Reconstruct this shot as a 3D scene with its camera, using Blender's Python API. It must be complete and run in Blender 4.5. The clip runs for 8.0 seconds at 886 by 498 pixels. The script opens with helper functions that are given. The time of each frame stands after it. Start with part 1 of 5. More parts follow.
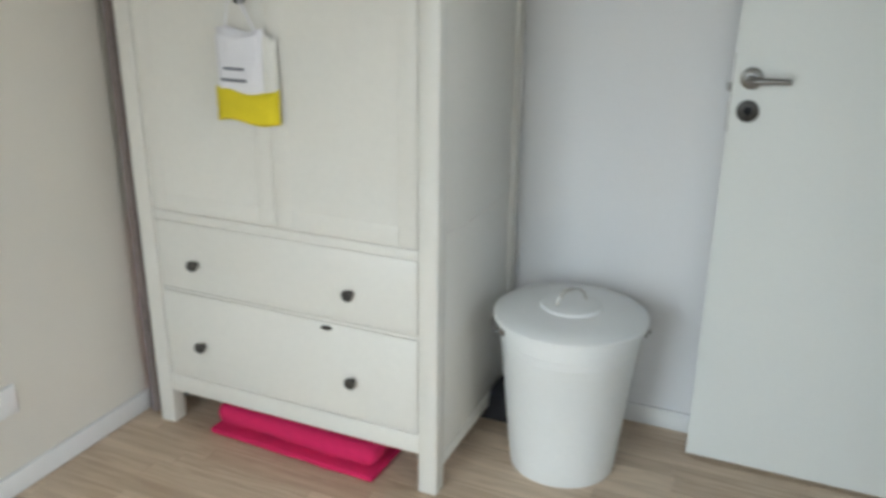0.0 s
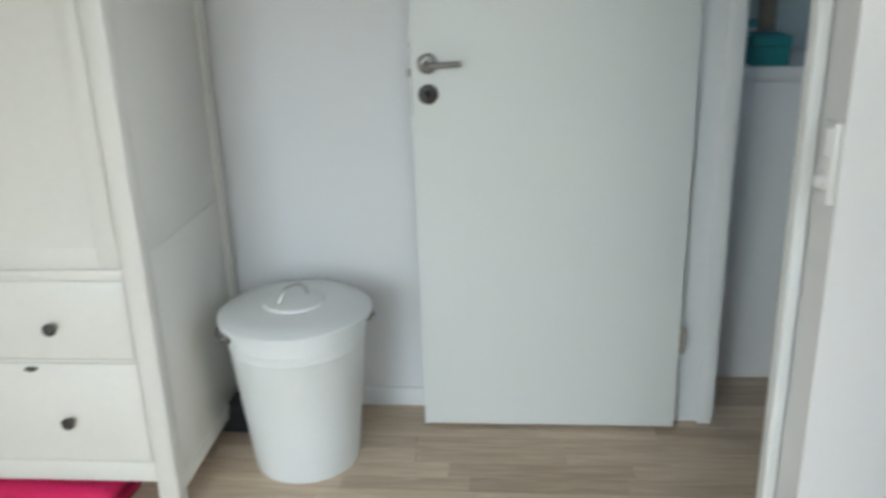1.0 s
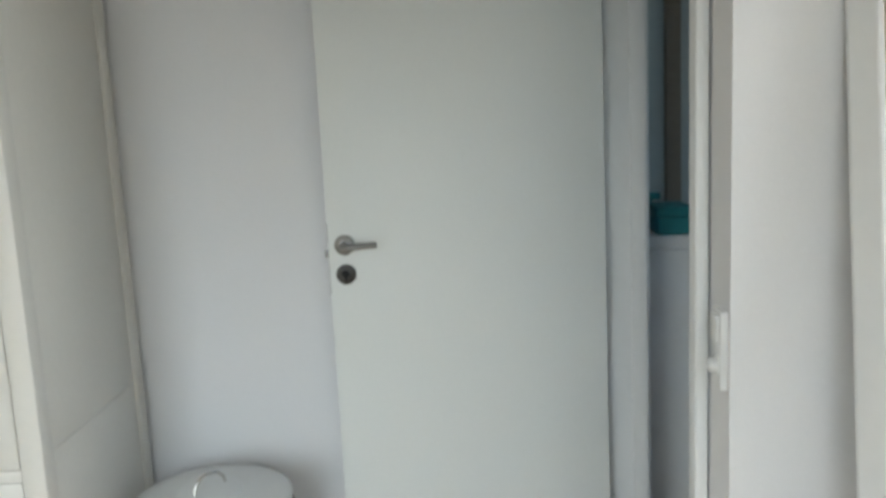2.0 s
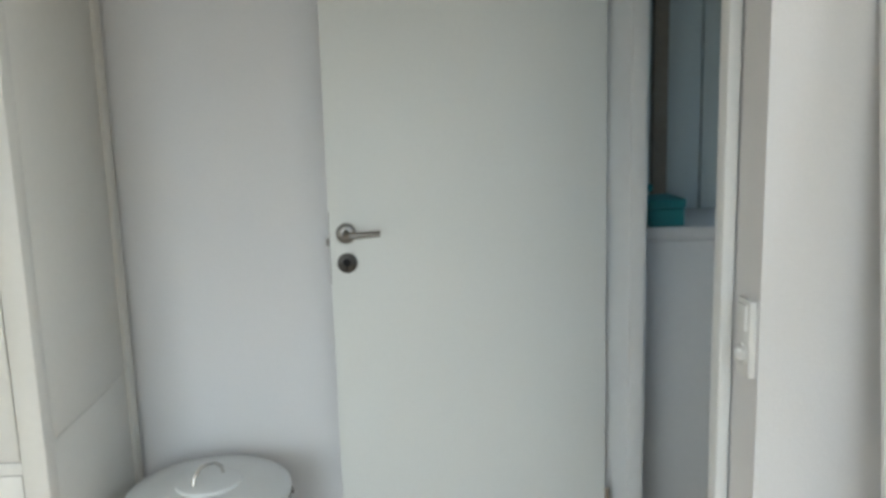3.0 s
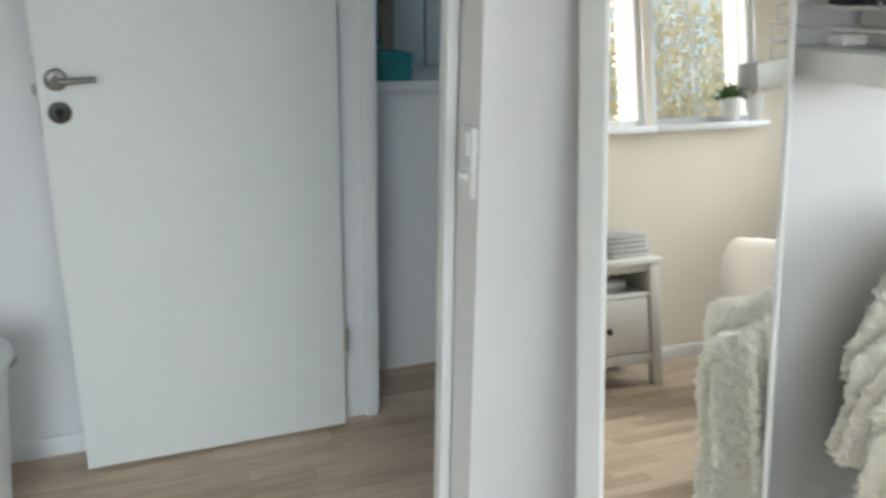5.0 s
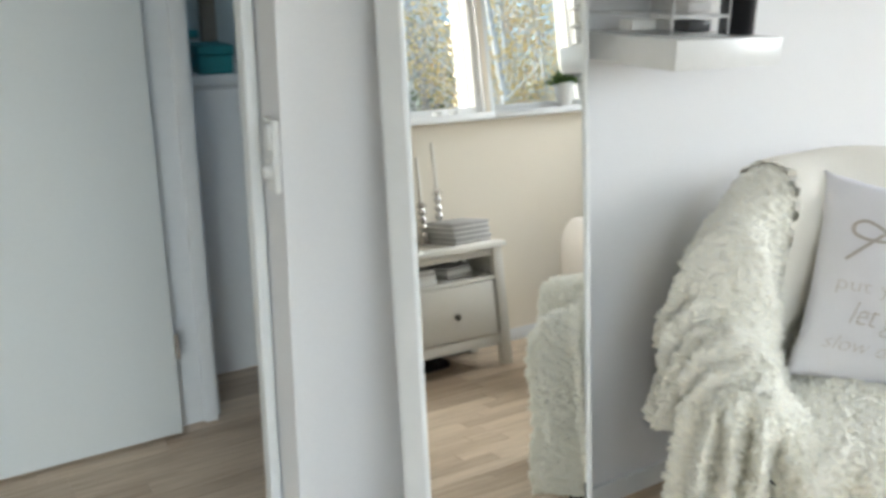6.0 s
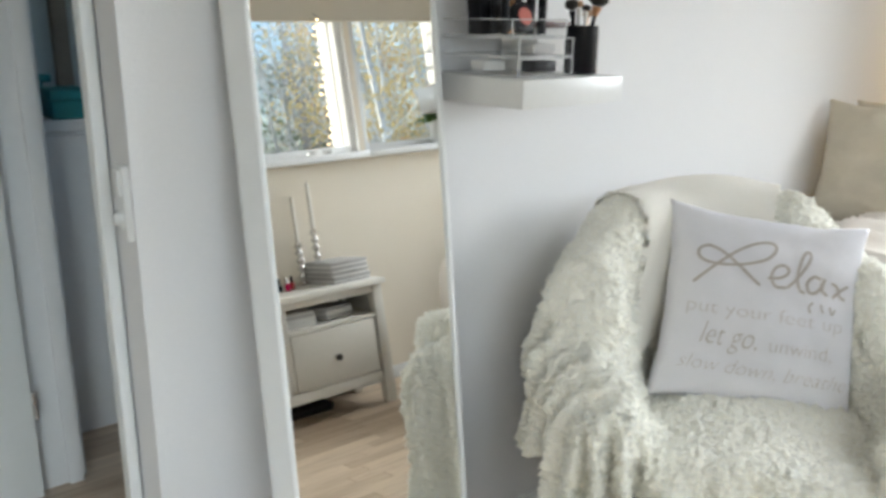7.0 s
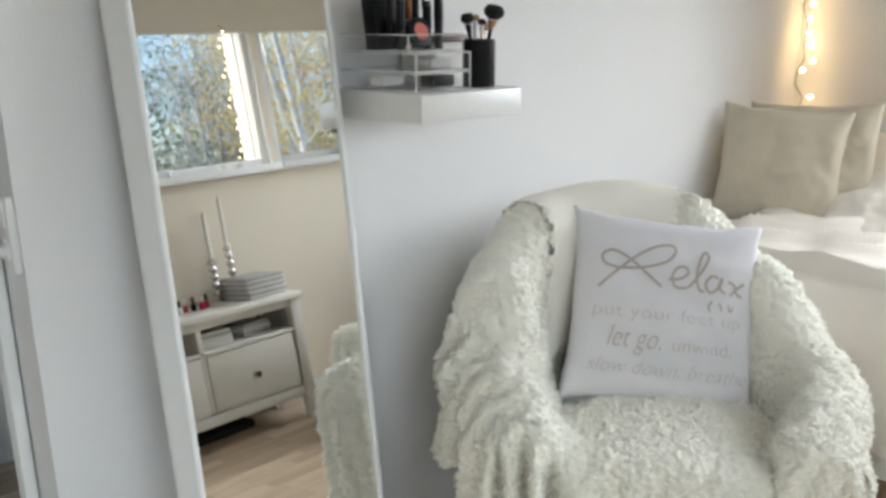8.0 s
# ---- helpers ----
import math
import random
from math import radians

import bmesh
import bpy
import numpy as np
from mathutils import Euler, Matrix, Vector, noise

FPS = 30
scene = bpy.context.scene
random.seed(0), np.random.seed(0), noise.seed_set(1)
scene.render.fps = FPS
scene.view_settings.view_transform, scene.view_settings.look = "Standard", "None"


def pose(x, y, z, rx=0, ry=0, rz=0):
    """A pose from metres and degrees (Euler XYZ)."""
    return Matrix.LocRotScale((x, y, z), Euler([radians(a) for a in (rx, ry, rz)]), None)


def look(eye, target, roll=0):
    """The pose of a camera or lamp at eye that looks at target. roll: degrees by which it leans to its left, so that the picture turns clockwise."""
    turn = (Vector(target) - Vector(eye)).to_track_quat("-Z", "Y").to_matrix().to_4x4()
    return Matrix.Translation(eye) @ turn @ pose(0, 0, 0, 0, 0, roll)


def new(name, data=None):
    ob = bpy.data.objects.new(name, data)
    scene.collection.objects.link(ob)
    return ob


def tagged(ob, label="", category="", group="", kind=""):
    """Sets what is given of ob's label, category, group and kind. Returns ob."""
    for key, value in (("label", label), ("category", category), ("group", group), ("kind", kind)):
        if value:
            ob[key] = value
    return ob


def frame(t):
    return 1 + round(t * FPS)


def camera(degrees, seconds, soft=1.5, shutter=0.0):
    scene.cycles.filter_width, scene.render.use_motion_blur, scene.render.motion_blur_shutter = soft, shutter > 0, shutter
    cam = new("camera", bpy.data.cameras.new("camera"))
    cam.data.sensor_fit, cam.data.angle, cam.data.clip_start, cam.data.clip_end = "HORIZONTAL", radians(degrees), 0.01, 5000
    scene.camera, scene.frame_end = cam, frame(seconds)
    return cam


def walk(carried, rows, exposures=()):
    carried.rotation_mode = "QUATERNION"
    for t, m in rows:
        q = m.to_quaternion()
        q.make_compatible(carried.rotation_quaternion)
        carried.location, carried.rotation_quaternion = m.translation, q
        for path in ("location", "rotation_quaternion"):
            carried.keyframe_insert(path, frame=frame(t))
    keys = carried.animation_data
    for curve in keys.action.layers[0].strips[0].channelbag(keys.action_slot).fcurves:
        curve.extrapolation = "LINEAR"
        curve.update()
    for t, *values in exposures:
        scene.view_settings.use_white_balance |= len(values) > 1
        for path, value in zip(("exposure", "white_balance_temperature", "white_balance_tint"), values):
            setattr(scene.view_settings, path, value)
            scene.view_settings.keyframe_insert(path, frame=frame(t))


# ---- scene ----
cam = camera(56.9, 8.0, soft=3.2, shutter=0.4)
PATH = [
    (0, (0.221, 0.096, 1.328), (-0.535, 1.821, 0.656), 0.6),
    (0.5, (0.263, 0.109, 1.323), (-0.222, 1.919, 0.624), -0.9),
    (1, (0.312, 0.077, 1.297), (0.146, 1.960, 0.644), -1.8),
    (1.5, (0.393, 0.085, 1.320), (0.362, 2.011, 0.782), -2.8),
    (2, (0.389, 0.089, 1.373), (0.358, 2.064, 1.062), -2.7),
    (2.2, (0.353, 0.110, 1.381), (0.321, 2.090, 1.103), -2.2),
    (3.3, (0.222, 0.069, 1.373), (0.380, 2.030, 1.013), -1.1),
    (3.5, (0.205, 0.047, 1.374), (0.412, 2.002, 1.004), -0.5),
    (4, (0.206, 0.048, 1.336), (0.597, 1.955, 0.877), 1.1),
    (4.5, (0.230, 0.045, 1.314), (0.729, 1.905, 0.773), 1.7),
    (4.7, (0.224, 0.044, 1.303), (0.809, 1.865, 0.719), 1.4),
    (5.8, (0.308, 0.031, 1.288), (1.241, 1.683, 0.653), 0.6),
    (6, (0.331, 0.014, 1.292), (1.319, 1.633, 0.657), 0.7),
    (6.5, (0.350, 0.000, 1.289), (1.462, 1.553, 0.695), 0.4),
    (7, (0.364, -0.026, 1.300), (1.586, 1.459, 0.753), 0.6),
    (7.5, (0.388, -0.042, 1.306), (1.701, 1.373, 0.781), 0.2),
    (8, (0.396, -0.048, 1.321), (1.755, 1.317, 0.784), -0.3),
]
EXPOSURES = [(0.0, 1.28, 6300, 6), (1.0, 1.37, 6250, 5), (2.0, 1.27, 6380, 6), (3.5, 1.27, 6400, 6), (4.5, 1.27, 6280, 6), (6.0, 1.27, 6250, 6), (8.0, 0.96, 6250, 7)]
walk(cam, [(t, look(eye, target, roll)) for t, eye, target, roll in PATH], EXPOSURES)

# ---- daylight: an overcast autumn sky with a broad, weak sun ----
world = bpy.data.worlds.new("overcast_sky")
scene.world = world
world.use_nodes = True
sky = world.node_tree.nodes.new("ShaderNodeTexSky")
sky.sky_type = "NISHITA"
sky.sun_disc = False
sky.sun_elevation, sky.sun_rotation = radians(26), radians(-112)
sky.dust_density, sky.air_density = 2.0, 1.0
back = world.node_tree.nodes["Background"]
back.inputs["Strength"].default_value = 0.15
world.node_tree.links.new(sky.outputs["Color"], back.inputs["Color"])
sun = new("sun", bpy.data.lights.new("sun", "SUN"))
sun.data.energy, sun.data.angle, sun.data.color = 0.95, radians(12), (1.0, 0.95, 0.88)
sun.matrix_world = look((-8, -3.2, 4.2), (0, 0, 0))

# the sky's light through the wide window behind the camera
skylight = new("window_skylight", bpy.data.lights.new("window_skylight", "AREA"))
skylight.data.shape, skylight.data.size, skylight.data.size_y = "RECTANGLE", 1.36, 0.74
skylight.data.energy, skylight.data.color = 2.4, (0.86, 0.94, 1.0)
skylight.matrix_world = look((0.80, -1.035, 1.60), (1.1, 3.0, -2.0))
skylight.data.spread = radians(120)
doorlight = new("glazed_door_skylight", bpy.data.lights.new("glazed_door_skylight", "AREA"))
doorlight.data.shape, doorlight.data.size, doorlight.data.size_y = "RECTANGLE", 1.0, 1.75
doorlight.data.energy, doorlight.data.color = 3.6, (0.86, 0.94, 1.0)
doorlight.matrix_world = look((-0.80, -1.075, 1.05), (0.0, 3.0, -0.9))
doorlight.data.spread = radians(85)
eastlight = new("east_window_skylight", bpy.data.lights.new("east_window_skylight", "AREA"))
eastlight.data.shape, eastlight.data.size, eastlight.data.size_y = "RECTANGLE", 1.1, 0.9
eastlight.data.energy, eastlight.data.color = 8.7, (0.97, 0.98, 1.0)
eastlight.matrix_world = look((3.86, -0.15, 1.55), (1.5, 0.45, 0.2))
eastlight.data.spread = radians(115)


# ---- materials ----
def material(name, color, rough=0.5, metal=0.0, vary=0.08, scale=6.0, fine=60.0, bump=0.0, spread=0.0, coat=0.0):
    """A surface with two scales of variation, fine relief and, where asked, a shift from piece to piece."""
    m = bpy.data.materials.new(name)
    m.use_nodes = True
    n, l = m.node_tree.nodes, m.node_tree.links
    b = n["Principled BSDF"]
    co = n.new("ShaderNodeTexCoord")
    big, small = n.new("ShaderNodeTexNoise"), n.new("ShaderNodeTexNoise")
    big.inputs["Scale"].default_value, small.inputs["Scale"].default_value = scale, fine
    big.inputs["Detail"].default_value, small.inputs["Detail"].default_value = 5.0, 4.0
    l.new(co.outputs["Object"], big.inputs["Vector"])
    l.new(co.outputs["Object"], small.inputs["Vector"])
    add = n.new("ShaderNodeMath")
    add.operation = "ADD"
    l.new(big.outputs["Fac"], add.inputs[0])
    l.new(small.outputs["Fac"], add.inputs[1])
    last = add
    if spread:
        info, mul, plus = n.new("ShaderNodeObjectInfo"), n.new("ShaderNodeMath"), n.new("ShaderNodeMath")
        mul.operation, plus.operation = "MULTIPLY_ADD", "ADD"
        mul.inputs[1].default_value, mul.inputs[2].default_value = spread, -spread / 2
        l.new(info.outputs["Random"], mul.inputs[0])
        l.new(add.outputs[0], plus.inputs[0])
        l.new(mul.outputs[0], plus.inputs[1])
        last = plus
    ramp = n.new("ShaderNodeMapRange")
    ramp.inputs["From Min"].default_value, ramp.inputs["From Max"].default_value = 0.6, 1.4
    ramp.inputs["To Min"].default_value, ramp.inputs["To Max"].default_value = 1 - vary, 1 + vary * 0.6
    l.new(last.outputs[0], ramp.inputs["Value"])
    mix = n.new("ShaderNodeVectorMath")
    mix.operation = "SCALE"
    mix.inputs[0].default_value = color
    l.new(ramp.outputs["Result"], mix.inputs["Scale"])
    l.new(mix.outputs["Vector"], b.inputs["Base Color"])
    rr = n.new("ShaderNodeMapRange")
    rr.inputs["To Min"].default_value, rr.inputs["To Max"].default_value = max(rough - 0.08, 0.02), min(rough + 0.08, 1)
    l.new(big.outputs["Fac"], rr.inputs["Value"])
    l.new(rr.outputs["Result"], b.inputs["Roughness"])
    b.inputs["Metallic"].default_value = metal
    b.inputs["Coat Weight"].default_value = coat
    if bump:
        bp = n.new("ShaderNodeBump")
        bp.inputs["Strength"].default_value, bp.inputs["Distance"].default_value = bump, 0.004
        l.new(small.outputs["Fac"], bp.inputs["Height"])
        l.new(bp.outputs["Normal"], b.inputs["Normal"])
    return m


def wood(name, dark, light, rough=0.45, spread=0.5, axis="x"):
    """Oak: stretched grain along one axis, each board of its own tone."""
    m = bpy.data.materials.new(name)
    m.use_nodes = True
    n, l = m.node_tree.nodes, m.node_tree.links
    b = n["Principled BSDF"]
    co, info = n.new("ShaderNodeTexCoord"), n.new("ShaderNodeObjectInfo")
    geo = n.new("ShaderNodeNewGeometry")
    both = n.new("ShaderNodeMath")
    both.operation = "ADD"
    l.new(info.outputs["Random"], both.inputs[0])
    l.new(geo.outputs["Random Per Island"], both.inputs[1])
    one = n.new("ShaderNodeMath")
    one.operation = "FRACT"
    l.new(both.outputs[0], one.inputs[0])
    off = n.new("ShaderNodeVectorMath")
    off.operation = "MULTIPLY_ADD"
    off.inputs[1].default_value = (3, 40, 40) if axis == "x" else (40, 3, 40)
    jump = n.new("ShaderNodeMath")
    jump.operation = "MULTIPLY"
    jump.inputs[1].default_value = 37.0
    l.new(one.outputs[0], jump.inputs[0])
    l.new(co.outputs["Object"], off.inputs[0])
    l.new(jump.outputs[0], off.inputs[2])
    grain = n.new("ShaderNodeTexNoise")
    grain.inputs["Scale"].default_value, grain.inputs["Detail"].default_value, grain.inputs["Distortion"].default_value = 1.6, 8.0, 0.8
    l.new(off.outputs["Vector"], grain.inputs["Vector"])
    mixv = n.new("ShaderNodeMath")
    mixv.operation = "MULTIPLY_ADD"
    mixv.inputs[1].default_value = spread
    l.new(one.outputs[0], mixv.inputs[0])
    sub = n.new("ShaderNodeMath")
    sub.operation = "SUBTRACT"
    sub.inputs[1].default_value = spread / 2
    l.new(grain.outputs["Fac"], sub.inputs[0])
    l.new(sub.outputs[0], mixv.inputs[2])
    ramp = n.new("ShaderNodeValToRGB")
    ramp.color_ramp.elements[0].position, ramp.color_ramp.elements[1].position = 0.22, 0.8
    ramp.color_ramp.elements[0].color, ramp.color_ramp.elements[1].color = (*dark, 1), (*light, 1)
    l.new(mixv.outputs[0], ramp.inputs["Fac"])
    l.new(ramp.outputs["Color"], b.inputs["Base Color"])
    rr = n.new("ShaderNodeMapRange")
    rr.inputs["To Min"].default_value, rr.inputs["To Max"].default_value = rough - 0.1, rough + 0.1
    l.new(grain.outputs["Fac"], rr.inputs["Value"])
    l.new(rr.outputs["Result"], b.inputs["Roughness"])
    bp = n.new("ShaderNodeBump")
    bp.inputs["Strength"].default_value, bp.inputs["Distance"].default_value = 0.15, 0.002
    l.new(grain.outputs["Fac"], bp.inputs["Height"])
    l.new(bp.outputs["Normal"], b.inputs["Normal"])
    return m


def glass(name, color=(1, 1, 1), rough=0.0, ior=1.45):
    m = bpy.data.materials.new(name)
    m.use_nodes = True
    b = m.node_tree.nodes["Principled BSDF"]
    b.inputs["Transmission Weight"].default_value = 1.0
    b.inputs["Base Color"].default_value = (*color, 1)
    b.inputs["Roughness"].default_value, b.inputs["IOR"].default_value = rough, ior
    return m


def glow(name, color, strength):
    m = bpy.data.materials.new(name)
    m.use_nodes = True
    b = m.node_tree.nodes["Principled BSDF"]
    b.inputs["Base Color"].default_value = (*color, 1)
    b.inputs["Emission Color"].default_value, b.inputs["Emission Strength"].default_value = (*color, 1), strength
    return m


WALL = material("white_wall_paint", (0.80, 0.80, 0.81), 0.85, vary=0.03, scale=1.2, fine=180, bump=0.12)
CREAM = material("cream_wall_paint", (0.86, 0.79, 0.67), 0.85, vary=0.03, scale=1.2, fine=180, bump=0.12)
# white wall paint with the west side's shade and warm bounce in its colour
WEST_SHADED = material("white_wall_paint_in_warm_shade", (0.68, 0.645, 0.58), 0.85, vary=0.03, scale=1.2, fine=180, bump=0.12)
CEIL = material("ceiling_paint", (0.82, 0.82, 0.82), 0.9, vary=0.03, scale=2, fine=150, bump=0.1)
TRIM = material("white_trim_gloss", (0.80, 0.81, 0.81), 0.4, vary=0.03, scale=3, fine=40, bump=0.03)
DOOR = material("white_door_lacquer", (0.77, 0.79, 0.77), 0.42, vary=0.025, scale=1.5, fine=90, bump=0.04)
LACQUER = material("cream_white_lacquer", (0.74, 0.72, 0.665), 0.38, vary=0.035, scale=2.5, fine=60, bump=0.05)
WHITE = material("white_foil", (0.80, 0.80, 0.79), 0.35, vary=0.03, scale=4, fine=50, bump=0.02)
TIN = material("white_powder_coated_steel", (0.80, 0.81, 0.80), 0.33, vary=0.03, scale=5, fine=70, bump=0.03)
STEEL = material("brushed_steel", (0.26, 0.25, 0.24), 0.32, 1.0, vary=0.12, scale=8, fine=200, bump=0.05)
CHROME = material("polished_silver", (0.75, 0.73, 0.70), 0.12, 1.0, vary=0.1, scale=12, fine=90)
PEWTER = material("dark_pewter", (0.10, 0.095, 0.09), 0.4, 0.8, vary=0.25, scale=30, fine=200, bump=0.1)
DARK = material("black_plastic", (0.009, 0.009, 0.011), 0.36, vary=0.2, scale=10, fine=100)
DARK.node_tree.nodes["Principled BSDF"].inputs["Specular IOR Level"].default_value = 0.15
# fabric of the black bags; on the armchair it stands in for shade
BLACKFAB_GAPSHADE = material("black_fabric_and_gap_shade", (0.025, 0.025, 0.03), 0.9, vary=0.3, scale=20, fine=300, bump=0.4)
PINK = material("pink_felt", (0.60, 0.012, 0.10), 0.9, vary=0.22, scale=12, fine=260, bump=0.5)
YELLOW = material("yellow_cloth", (0.74, 0.60, 0.02), 0.85, vary=0.18, scale=14, fine=240, bump=0.3)
CLOTH = material("white_cloth", (0.78, 0.77, 0.80), 0.9, vary=0.06, scale=10, fine=320, bump=0.3)
INK = material("grey_print", (0.20, 0.20, 0.23), 0.8, vary=0.1, scale=30, fine=200)
TAUPE = material("taupe_print", (0.50, 0.45, 0.41), 0.85, vary=0.12, scale=40, fine=300, bump=0.2)
PALETAUPE = material("pale_taupe_print", (0.58, 0.53, 0.50), 0.85, vary=0.12, scale=40, fine=300, bump=0.2)
PILE = material("ivory_boucle_pile", (0.94, 0.92, 0.83), 0.95, vary=0.08, scale=9, fine=160, bump=0.5)
KNIT = material("cream_knit", (0.90, 0.87, 0.80), 0.95, vary=0.05, scale=10, fine=260, bump=0.2)
CURL = material("ivory_curly_pile", (0.95, 0.94, 0.88), 0.95, vary=0.06, scale=9, fine=160)
n, l = CURL.node_tree.nodes, CURL.node_tree.links
thin, both = n.new("ShaderNodeBsdfTranslucent"), n.new("ShaderNodeMixShader")
thin.inputs["Color"].default_value = (0.96, 0.95, 0.90, 1)
both.inputs["Fac"].default_value = 0.3
l.new(n["Principled BSDF"].outputs["BSDF"], both.inputs[1])
l.new(thin.outputs["BSDF"], both.inputs[2])
l.new(both.outputs["Shader"], n["Material Output"].inputs["Surface"])
LINEN = material("beige_linen", (0.62, 0.56, 0.45), 0.9, vary=0.16, scale=8, fine=340, bump=0.35)
DUVET = material("cream_cotton", (0.82, 0.765, 0.70), 0.9, vary=0.05, scale=5, fine=220, bump=0.2)
TEAL = material("teal_cardboard", (0.02, 0.21, 0.22), 0.6, vary=0.15, scale=10, fine=80, bump=0.1)
BLUE = material("blue_plastic", (0.03, 0.10, 0.22), 0.35, vary=0.1, scale=10, fine=60)
GREYPAPER = material("grey_paper", (0.52, 0.51, 0.50), 0.7, vary=0.15, scale=20, fine=200, bump=0.1)
PAPER = material("white_paper", (0.82, 0.81, 0.79), 0.7, vary=0.06, scale=20, fine=200, bump=0.1)
REDPAPER = material("red_paper", (0.45, 0.05, 0.05), 0.6, vary=0.1, scale=20, fine=200)
WAX = material("white_candle_wax", (0.84, 0.80, 0.72), 0.5, vary=0.05, scale=12, fine=80, bump=0.05)
FERRULE = material("copper_ferrule", (0.55, 0.30, 0.16), 0.3, 1.0, vary=0.1, scale=20, fine=80)
BRISTLE = material("black_bristle", (0.018, 0.015, 0.013), 0.8, vary=0.3, scale=20, fine=400, bump=0.5)
TAN = material("tan_bristle", (0.45, 0.27, 0.15), 0.8, vary=0.2, scale=20, fine=400, bump=0.5)
BLUSH = material("coral_powder", (0.55, 0.16, 0.13), 0.8, vary=0.15, scale=30, fine=200)
LEAFGREEN = material("plant_green", (0.09, 0.17, 0.03), 0.6, vary=0.4, scale=30, fine=120, spread=0.3)
CABLE = material("dark_cable", (0.06, 0.05, 0.04), 0.5, vary=0.1)
OAK = wood("oak_floor", (0.41, 0.305, 0.21), (0.68, 0.55, 0.41), spread=0.42)
HALLTAN = material("tan_wood_panel", (0.30, 0.25, 0.19), 0.5, vary=0.15, scale=6, fine=40, bump=0.1)
PALEBLUE = material("pale_blue_paint", (0.56, 0.62, 0.61), 0.6, vary=0.05, scale=2, fine=80)
SHADE = material("grey_lampshade", (0.42, 0.43, 0.44), 0.9, vary=0.08, scale=12, fine=250, bump=0.3)
BLIND = material("cream_roller_blind", (0.72, 0.66, 0.55), 0.9, vary=0.05, scale=4, fine=250, bump=0.3)
PANE = glass("window_glass", (0.97, 0.99, 0.98), 0.0, 1.2)
FROST = material("polished_acrylic_edge", (0.86, 0.87, 0.87), 0.12, vary=0.02)
FROST.node_tree.nodes["Principled BSDF"].inputs["Alpha"].default_value = 0.55
OLDROLL = material("dull_red_grey_paper", (0.27, 0.22, 0.21), 0.8, vary=0.4, scale=5, fine=90)
ACRYLIC = material("clear_acrylic", (0.9, 0.9, 0.9), 0.1, vary=0.02)
ACRYLIC.node_tree.nodes["Principled BSDF"].inputs["Alpha"].default_value = 0.03
SILVERING = material("mirror_silvering", (0.92, 0.93, 0.92), 0.0, 1.0, vary=0.0)
SILVERING.node_tree.nodes["Principled BSDF"].inputs["Roughness"].default_value = 0.0
for link in list(SILVERING.node_tree.links):
    if link.to_socket.name == "Roughness":
        SILVERING.node_tree.links.remove(link)
DIMLIGHT = glow("small_warm_bulb", (1.0, 0.70, 0.38), 5.0)
WARMLIGHT = glow("warm_bulb", (1.0, 0.66, 0.30), 19.0)
# bark and leaves paled: the bright window's glare is put into their colours
BARK = material("hazed_birch_bark", (0.84, 0.85, 0.84), 0.9, vary=0.5, scale=3, fine=18, bump=0.5)
DARKBARK = material("hazed_grey_brown_bark", (0.56, 0.54, 0.53), 0.9, vary=0.4, scale=4, fine=25, bump=0.5)
LEAFYELLOW = material("hazed_yellow_autumn_leaf", (0.88, 0.72, 0.38), 0.7, vary=0.4, scale=1.5, fine=9)
LEAFORANGE = material("hazed_orange_autumn_leaf", (0.82, 0.54, 0.27), 0.7, vary=0.4, scale=1.5, fine=9)
LEAFDARK = material("hazed_dull_green_leaf", (0.30, 0.34, 0.27), 0.7, vary=0.5, scale=1.5, fine=9)
for m, c in ((LEAFYELLOW, (0.90, 0.72, 0.34, 1)), (LEAFORANGE, (0.85, 0.54, 0.24, 1)), (LEAFDARK, (0.36, 0.42, 0.26, 1))):
    n, l = m.node_tree.nodes, m.node_tree.links
    thin, both = n.new("ShaderNodeBsdfTranslucent"), n.new("ShaderNodeMixShader")
    thin.inputs["Color"].default_value = c
    l.new(n["Principled BSDF"].outputs["BSDF"], both.inputs[1])
    l.new(thin.outputs["BSDF"], both.inputs[2])
    l.new(both.outputs["Shader"], n["Material Output"].inputs["Surface"])
GRASS = material("autumn_ground", (0.12, 0.11, 0.05), 0.95, vary=0.5, scale=0.6, fine=7, bump=0.5)


# ---- mesh helpers ----
def box(bm, x0, y0, z0, x1, y1, z1, bevel=0.0, seg=2, m=None):
    """A box between two corners, its edges rounded by bevel."""
    made = bmesh.ops.create_cube(bm, size=1.0, matrix=Matrix.LocRotScale(((x0 + x1) / 2, (y0 + y1) / 2, (z0 + z1) / 2), None, (abs(x1 - x0), abs(y1 - y0), abs(z1 - z0))))
    verts = made["verts"]
    if bevel:
        edges = list({e for v in verts for e in v.link_edges})
        res = bmesh.ops.bevel(bm, geom=edges, offset=bevel, segments=seg, profile=0.5, affect="EDGES")
        verts = list({v for f in res["faces"] for v in f.verts} | {v for v in verts if v.is_valid})
    if m is not None:
        bmesh.ops.transform(bm, matrix=m, verts=verts)
    return verts


